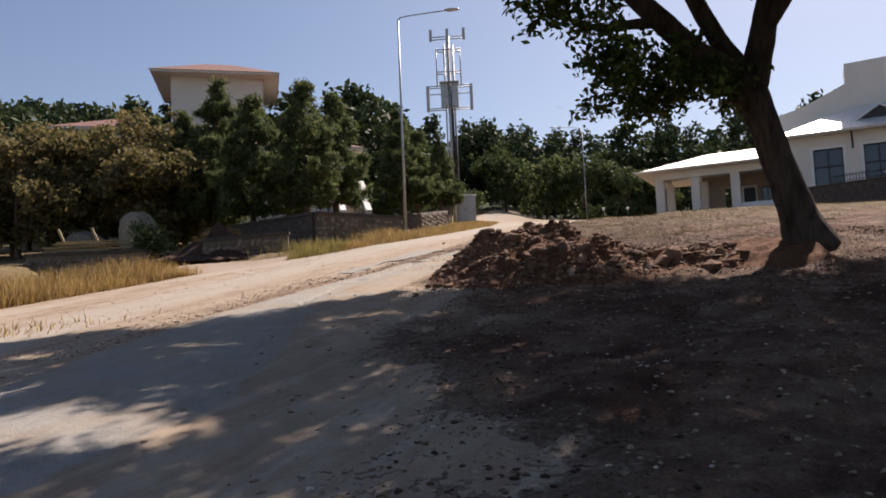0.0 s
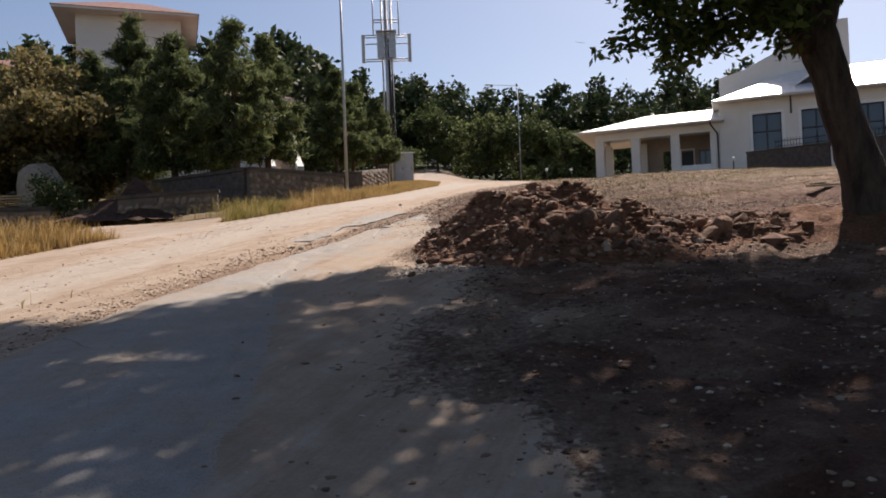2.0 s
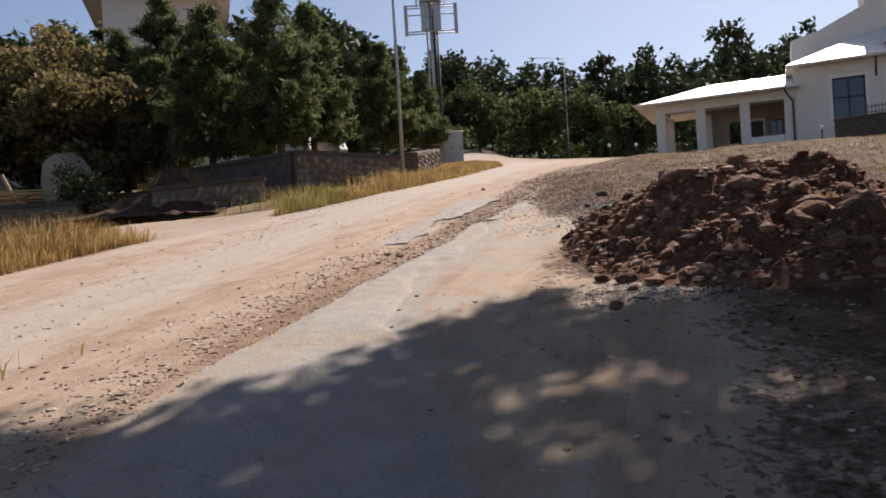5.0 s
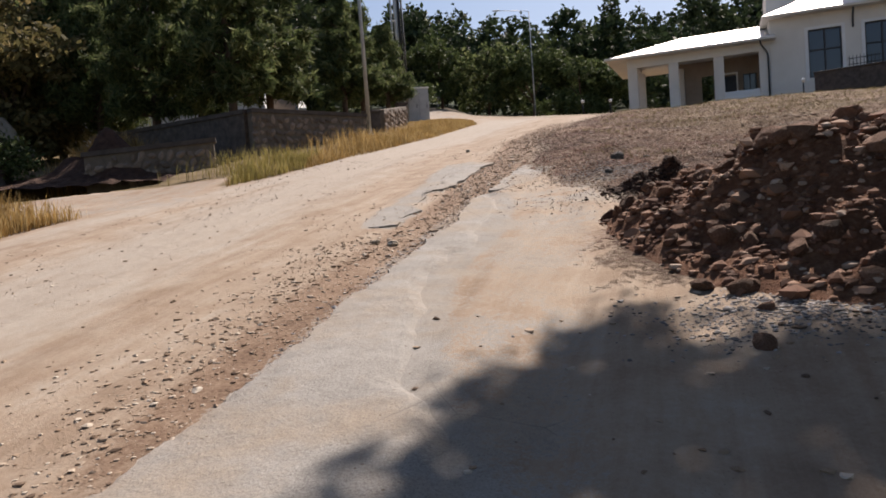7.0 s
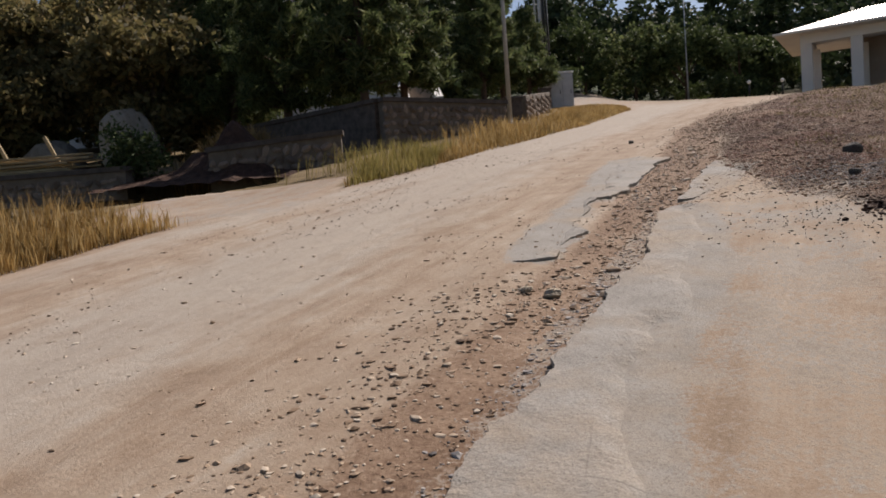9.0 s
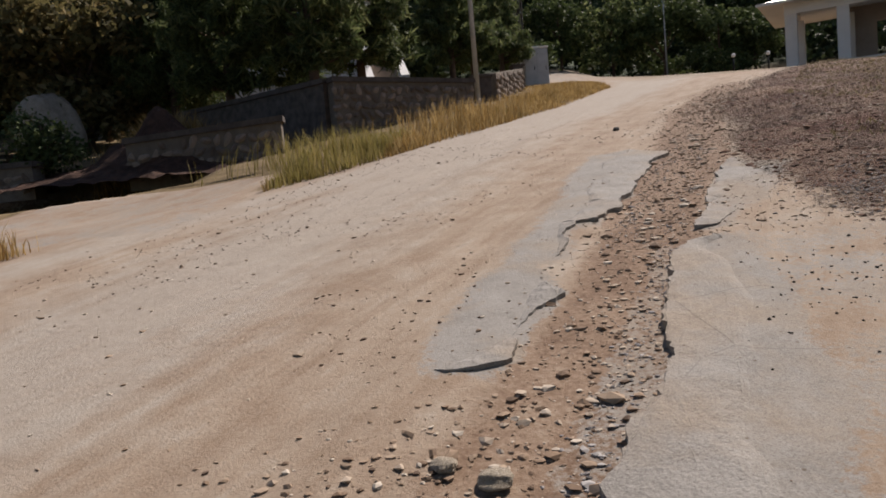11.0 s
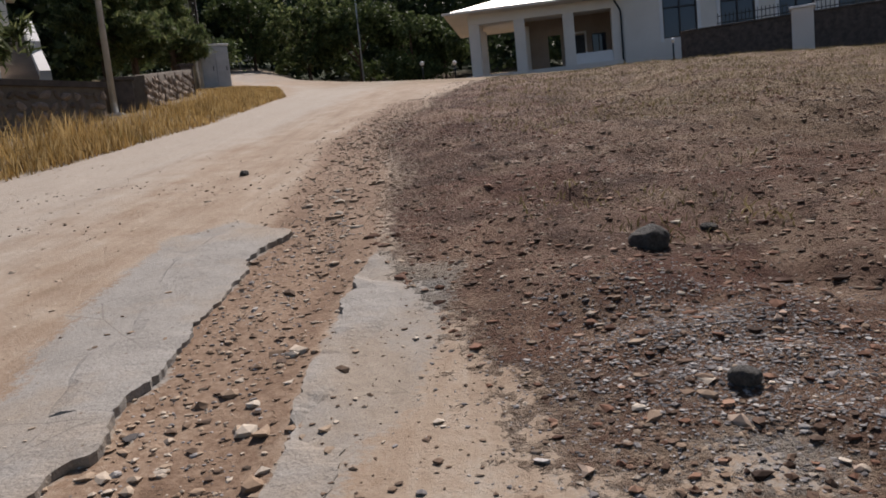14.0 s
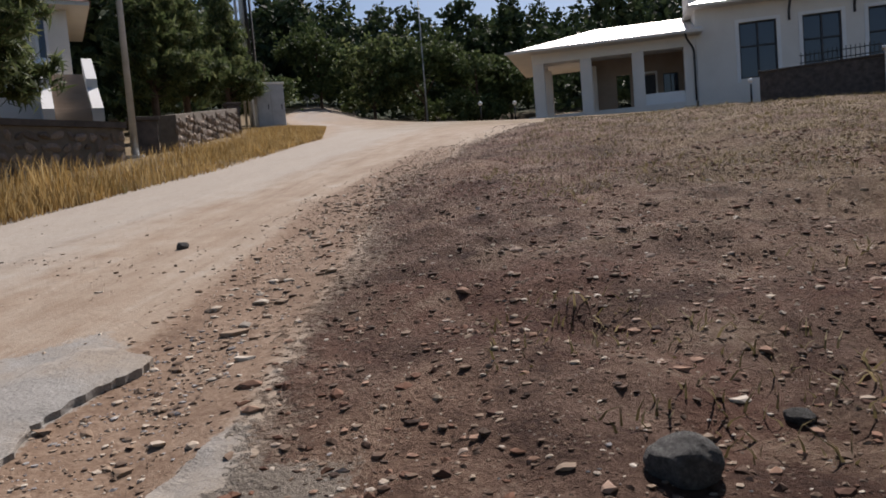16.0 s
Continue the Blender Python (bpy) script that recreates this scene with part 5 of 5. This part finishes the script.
def dark_spoil():
    """Small mound of dark peaty soil."""
    rng = np.random.default_rng(33)
    top = thing("soil_mound", pose(2.95, 11.95, floor_z(2.95, 11.95)), "small mound of dark moist soil and tar lumps", "soil mound")
    xs = np.arange(-1.4, 1.6, 0.04)
    X, Y = np.meshgrid(xs, np.arange(-0.8, 0.8, 0.04))

    def mound(X, Y):
        M = np.exp(-(((X - 0.2) / 0.38) ** 2 + (Y / 0.3) ** 2)) + 0.16 * np.exp(-(((X + 0.5) / 0.35) ** 2 + ((Y - 0.12) / 0.16) ** 2))
        h = 0.27 * M * (1 + 0.5 * vnoise(X, Y, 5, 41) + 0.4 * vnoise(X, Y, 11, 42)) - 0.07 * (1 - step(0.02, 0.2, M))
        return h + land(X + 2.95, Y + 11.95) + relief(X + 2.95, Y + 11.95) - floor_z(2.95, 11.95)

    Z = mound(X, Y)
    ny, nx = X.shape
    k = np.arange(ny * nx).reshape(ny, nx)
    f = np.stack([k[:-1, :-1], k[:-1, 1:], k[1:, 1:], k[1:, :-1]], 2).reshape(-1, 4)
    part("earth", mesh_from("earth", np.stack([X, Y, Z], 2).reshape(-1, 3), f), MAT_SPOIL, top)
    n = 2200
    a, r = rng.uniform(0, math.tau, n), np.abs(rng.normal(0, 0.42, n))
    x, y = 0.12 + np.cos(a) * r * 0.95, np.sin(a) * r * 0.65
    z = np.maximum(mound(x, y), land(x + 2.95, y + 11.95) + relief(x + 2.95, y + 11.95) - floor_z(2.95, 11.95)) + 0.006
    ob = part("tar_rubble", stones_mesh("tar_rubble", np.stack([x, y, z], 1), np.minimum(rng.lognormal(-4.3, 0.5, n), 0.034), rng, 0.8), MAT_DARK_CLOD, top)
    tagged(ob, kind="stuff")


MAT_DARK_CLOD = make_pebble("dark_clods", [(0.0, (0.014, 0.008, 0.006)), (0.6, (0.05, 0.027, 0.019)), (1.0, (0.11, 0.065, 0.045))])
MAT_SPOIL = simple("dark_moist_soil", (0.026, 0.012, 0.008), (0.10, 0.052, 0.034), 6, 0.95, 0, 1.0, 0.05)
dark_spoil()


# ---------------------------------------------------------------- loose stuff: gravel, crumbs, grass
def scatter():
    rng = np.random.default_rng(51)

    def put(name, x, y, size, mat, label, cat, flat=0.45, lift=0.1):
        size = np.minimum(size, {"gully_rubble": 0.05, "large_clods": 0.042, "tar_crumbs": 0.012}.get(name, 0.03))
        z = land(x, y) + relief(x, y) + size * lift
        ob = part(name, stones_mesh(name, np.stack([x, y, z], 1), size, rng, flat), mat)
        tagged(ob, label, cat, kind="stuff")

    # along the gully
    n = 8000
    y = rng.uniform(4.5, 27, n)
    x = rubble_line(y) - 0.12 + rng.normal(0, 0.27, n)
    put("gully_stones", x, y, rng.lognormal(-5.05, 0.6, n), MAT_PEBBLE, "loose brown and pale stones along the washed-out gully", "gravel")
    n = 1500
    y = rng.uniform(9.5, 24.5, n)
    x = rubble_line(y) - 0.02 + rng.normal(0, 0.24, n)
    put("gully_rubble", x, y, rng.lognormal(-4.25, 0.5, n), MAT_PEBBLE, "coarse broken rubble heaped along the gully", "rubble", 0.5, 0.1)
    n = 1800
    y = rng.uniform(6, 17.5, n)
    x = rubble_line(y) + np.where((y > 12.9) & (rng.random(n) < 0.6), -0.2, 0.14) + rng.normal(0, 0.09, n)
    put("edge_crumbs", x, y, rng.lognormal(-5.0, 0.5, n), MAT_CHIPS, "crumbled asphalt along the broken edge", "gravel")
    n = 1700
    y = rng.uniform(2.5, 10.5, n)
    x = rubble_line(y) - 0.25 - np.abs(rng.normal(0, 0.5, n))
    put("verge_pebbles", x, y, rng.lognormal(-4.45, 0.45, n), MAT_PEBBLE, "pale loose stones thrown beside the gully", "gravel", 0.5, 0.05)
    # on the soil field
    n = 24000
    y = 11 + 24 * rng.uniform(0, 1, n) ** 1.9
    x = rubble_line(y) + 0.1 + rng.uniform(0, 1, n) ** 1.15 * 8
    ok = (y > 13) | (x > 2.6)
    x, y = x[ok], y[ok]
    n = len(x)
    put("field_stones", x, y, rng.lognormal(-5.0, 0.6, n), MAT_FIELD_STONE, "small stones strewn over bare brown earth", "gravel")
    n = 24000
    y = 11.5 + 20 * rng.uniform(0, 1, n) ** 1.9
    x = soil_edge(y) + rng.uniform(0, 1, n) ** 1.1 * 8
    put("soil_clods", x, y, rng.lognormal(-4.85, 0.55, n), MAT_CLOD, "crumbly brown clods of turned earth", "soil", 0.55, 0.05)
    n = 7000
    x, y = rng.uniform(2.2, 11, n), rng.uniform(-3, 8.0, n)
    put("bank_clods", x, y, rng.lognormal(-4.3, 0.6, n), MAT_CLOD, "clods of dark earth under the oak", "soil", 0.55, 0.05)
    n = 6000
    y = 13.2 + 9 * rng.uniform(0, 1, n) ** 1.4
    x = soil_edge(y) + 0.2 + rng.uniform(0, 1, n) * 6
    put("broken_field_stones", x, y, rng.lognormal(-4.85, 0.6, n), MAT_FIELD_STONE, "broken pale stones pressed into brown earth", "gravel", 0.5, 0.0)
    n = 5000
    x, y = rng.uniform(3.5, 11, n), 7.4 + np.abs(rng.normal(0, 2.2, n))
    put("bank_rubble", x, y, rng.lognormal(-4.1, 0.5, n), MAT_HEAP_CHIPS, "red-brown clods strewn behind the heap", "rubble", 0.6)
    n = 3400
    y = 12.8 + 10 * rng.uniform(0, 1, n) ** 1.3
    x = soil_edge(y) - 0.2 + rng.uniform(0, 1, n) * 7
    ok = vnoise(x, y, 0.9, 66) > -0.25
    x, y = x[ok], y[ok]
    put("large_clods", x, y, rng.lognormal(-4.0, 0.35, len(x)), MAT_HEAP_CHIPS, "fist-sized red-brown clods of dug earth", "soil", 0.6, 0.0)
    # grey chippings
    n = 9000
    x, y = 2.85 + rng.normal(0, 0.4, n), 13.75 + rng.normal(0, 0.45, n)
    put("chippings", x, y, rng.lognormal(-5.3, 0.45, n), MAT_CHIPS, "patch of grey crushed stone on the soil", "gravel")
    n = 3000
    x, y = 2.3 + rng.normal(0, 0.5, n), 6.9 + rng.normal(0, 0.28, n)
    put("chippings", x, y, rng.lognormal(-4.7, 0.45, n), MAT_CHIPS, "patch of grey crushed stone at the foot of the heap", "gravel")
    # dark crumbs of tar on the pale ground
    n = 330
    x, y = 1.75 + rng.normal(0, 0.5, n), 11.7 + rng.normal(0, 0.5, n)
    put("tar_crumbs", x, y, rng.lognormal(-4.95, 0.3, n), MAT_ASPHALT_CRUMB, "black tar crumbs scattered on pale ground", "gravel", 0.8)
    n = 1800
    y = rng.uniform(2, 22, n)
    x = rubble_line(y) - 0.6 - rng.uniform(0, 1, n) ** 0.8 * 5.5
    put("road_stones", x, y, rng.lognormal(-4.9, 0.5, n), MAT_PEBBLE, "loose stones on the dusty road", "gravel")
    n = 2600
    y = rng.uniform(5, 20, n)
    x = rubble_line(y) - 0.9 - rng.uniform(0, 1, n) * 4.5
    ok = vnoise(x, y, 0.9, 57) + 0.5 * vnoise(x, y, 2.6, 58) > 0.25
    x, y = x[ok], y[ok]
    put("road_crumbs", x, y, rng.lognormal(-4.85, 0.4, len(x)), MAT_CLOD, "dark crumbs of earth dropped on the dusty road", "gravel", 0.6)
    n = 5000
    x, y = rng.uniform(-5, 10, n), rng.uniform(-4, 7.5, n)
    ok = (x > 1.2 + rng.normal(0, 0.5, n)) | (rng.random(n) < 0.2)
    x, y = x[ok], y[ok]
    n = len(x)
    put("path_stones", x, y, rng.lognormal(-4.4, 0.6, n), MAT_PEBBLE, "small stones and clods in the shade", "gravel")


scatter()


def blades(name, x, y, h, width, mat, label, lean=0.35, cat="grass", lift=0.0):
    rng = np.random.default_rng(len(x))
    n = len(x)
    z = land(x, y) + relief(x, y) - 0.02 + lift
    a = rng.uniform(0, math.tau, n)
    bend = np.stack([np.cos(a), np.sin(a)], 1) * (h * lean * rng.uniform(0.2, 1.3, n))[:, None]
    b = rng.uniform(0, math.tau, n)
    side = np.stack([np.cos(b), np.sin(b)], 1) * width
    p0 = np.stack([x, y, z], 1)
    mid = p0 + np.concatenate([bend * 0.35, (h * 0.6)[:, None]], 1)
    tip = p0 + np.concatenate([bend, h[:, None]], 1)
    s3 = np.concatenate([side, np.zeros((n, 1))], 1)
    v = np.stack([p0 - s3, p0 + s3, mid + s3 * 0.8, tip, mid - s3 * 0.8], 1).reshape(-1, 3)
    f = (np.array([[0, 1, 2, 4], [4, 2, 3, 3]])[None] + (np.arange(n) * 5)[:, None, None]).reshape(-1, 4)
    tri = np.concatenate([f[0::2][:, [0, 1, 2]], f[0::2][:, [0, 2, 3]], f[1::2][:, [0, 1, 2]]])
    ob = part(name, mesh_from(name, v, tri), mat)
    return tagged(ob, label, cat, kind="stuff")


def verge():
    rng = np.random.default_rng(61)
    n = 62000
    y = 8 + 44 * rng.uniform(0, 1, n) ** 1.2
    off = np.abs(rng.normal(0, 1, n)) * 1.3 + 0.15
    x = road_left(y) - off
    dens = vnoise(x, y, 0.6, 71) * 0.5 + 0.6
    gap = np.maximum(step(15.0, 15.8, y) * (1 - step(19.6, 20.4, y)) * (x < -4), sunken(x, y) > 0.01)
    ok = (rng.random(n) < dens * (1 - gap)) & ~((y > 48.5) & (x > -0.6))
    x, y, off = x[ok], y[ok], off[ok]
    h = (1 + 0.5 * (1 - step(13, 17, y)) - 0.42 * step(25, 29, y)) * (1 - 0.45 * step(40, 46, y)) * rng.uniform(0.2, 0.52, len(x)) * np.clip(0.45 + off * 0.5, 0.4, 1.15) * (1 + 0.3 * vnoise(x, y, 0.4, 72))
    green = (vnoise(x, y, 0.22, 73) > 0.3) & (y > 18) & (y < 24.5)
    blades("dry_grass", x[~green], y[~green], h[~green], 0.008, MAT_STRAW, "tall dry yellow grass along the road's edge")
    blades("greenish_grass", x[green], y[green], h[green], 0.008, MAT_GREEN_GRASS, "yellow-green grass along the road's edge")
    n = 2600
    x, y = -9.5 + rng.normal(0, 0.7, n), 26.0 + rng.normal(0, 0.45, n)
    blades("grass_tuft", x, y, rng.uniform(0.35, 0.85, n), 0.012, MAT_STRAW, "big tuft of sunlit straw-coloured grass on the bank", 0.5, "grass", 1.0 * np.exp(-(((x + 9.3) / 1.5) ** 2 + ((y - 25.6) / 1.2) ** 2)) - 0.1)
    n = 26000
    x, y = rng.uniform(2, 22, n), 12 + 30 * rng.uniform(0, 1, n) ** 1.4
    ok = (x > rubble_line(y) + 1.2) & (vnoise(x, y, 0.35, 74) > -0.1)
    x, y = x[ok], y[ok]
    n = 60000
    gx, gy = rng.uniform(2.5, 24, n), 14 + 30 * rng.uniform(0, 1, n) ** 1.2
    ok = (gx > rubble_line(gy) + 1.5) & (vnoise(gx, gy, 0.5, 75) + 0.8 * vnoise(gx, gy, 1.7, 76) > 0.55 - 0.9 * step(16, 26, gy))
    gx, gy = gx[ok], gy[ok]
    blades("field_grass", gx, gy, rng.uniform(0.03, 0.11, len(gx)), 0.006, MAT_FIELD_GRASS, "short dry olive grass in patches on the field", 1.3)
    blades("field_straw", x, y, rng.uniform(0.015, 0.05, len(x)), 0.004, MAT_TWIG, "sparse dry stubble on the earth field", 2.2)
    n = 260
    x, y = -5.6 + rng.normal(0, 0.9, n), 5.6 + rng.normal(0, 0.5, n)
    blades("weeds", x, y, rng.uniform(0.06, 0.2, n), 0.01, MAT_STRAW, "dusty weeds at the road's edge", 0.7)


verge()


# ---------------------------------------------------------------- the yard below the pines
def earth_bank():
    X, Y = np.meshgrid(np.arange(-3.2, 3.21, 0.16), np.arange(-2.4, 2.41, 0.16))
    cx, cy = -9.3, 25.6
    Z = 1.15 * np.exp(-((X / 1.5) ** 2 + (Y / 1.2) ** 2)) * (1 + 0.35 * vnoise(X, Y, 1.4, 81)) + 0.08 * vnoise(X, Y, 4, 82) - 0.1
    Z = Z + land(X + cx, Y + cy)
    ny, nx = X.shape
    k = np.arange(ny * nx).reshape(ny, nx)
    f = np.stack([k[:-1, :-1], k[:-1, 1:], k[1:, 1:], k[1:, :-1]], 2).reshape(-1, 4)
    ob = part("earth_bank", mesh_from("earth_bank", np.stack([X + cx, Y + cy, Z], 2).reshape(-1, 3), f), MAT_SPOIL)
    tagged(ob, "dark bank of earth topped with dry grass", "bank")


earth_bank()


def timber_stack():
    x, y = -15.2, 25.0
    z = 3.9
    top = thing("timber_stack", pose(x, y, z, 0, 0, 4), "loose stack of pale sawn timber on a low wall", "timber")
    rnd = random.Random(4)
    for k in range(9):
        ob = part("plank", boxm(-1.5, 1.5, -0.08, 0.08, 0, 0.05, 0.005), MAT_PLANK, top)
        ob.matrix_basis = pose(rnd.uniform(-0.5, 0.5), rnd.uniform(-0.2, 0.2), 0.055 * k, 0, 0, rnd.uniform(-7, 7))
    for k in (-0.8, 0.7):
        ob = part("plank", boxm(-0.05, 0.05, -0.03, 0.03, 0, 1.1, 0.005), MAT_PLANK, top)
        ob.matrix_basis = pose(k, 0.2, 0.1, 0, -25, 0)


timber_stack()


def fallen_board():
    """A pale broken board lying on the field beyond the oak."""
    x, y = 11.3, 13.2
    top = thing("board", pose(x, y, floor_z(x, y) + 0.05, 2, -4, 42), "pale split board lying on the rough field", "board")
    part("plank", boxm(-0.95, 0.95, -0.1, 0.1, 0, 0.05, 0.01), MAT_PLANK, top)
    part("batten", boxm(-0.5, -0.42, -0.18, 0.16, 0.052, 0.09, 0.006), MAT_PLANK, top)


fallen_board()
boulder("standing_stone", -15.2, 30.0, 1.0, 811, MAT_PALE_ROCK, "tall pale upright boulder in the shade of trees", 0.3, 1.3)
boulder("boulder", -18.5, 30.5, 1.1, 812, MAT_PALE_ROCK, "pale grey boulder under the trees", 0.3, 0.8)
plant_broad(-12.4, 25.6, 1.7, 0.7, 75, "small leafy green bush beside the wall", MAT_LIME_LEAF, "", 0.05, 0.07, 120)
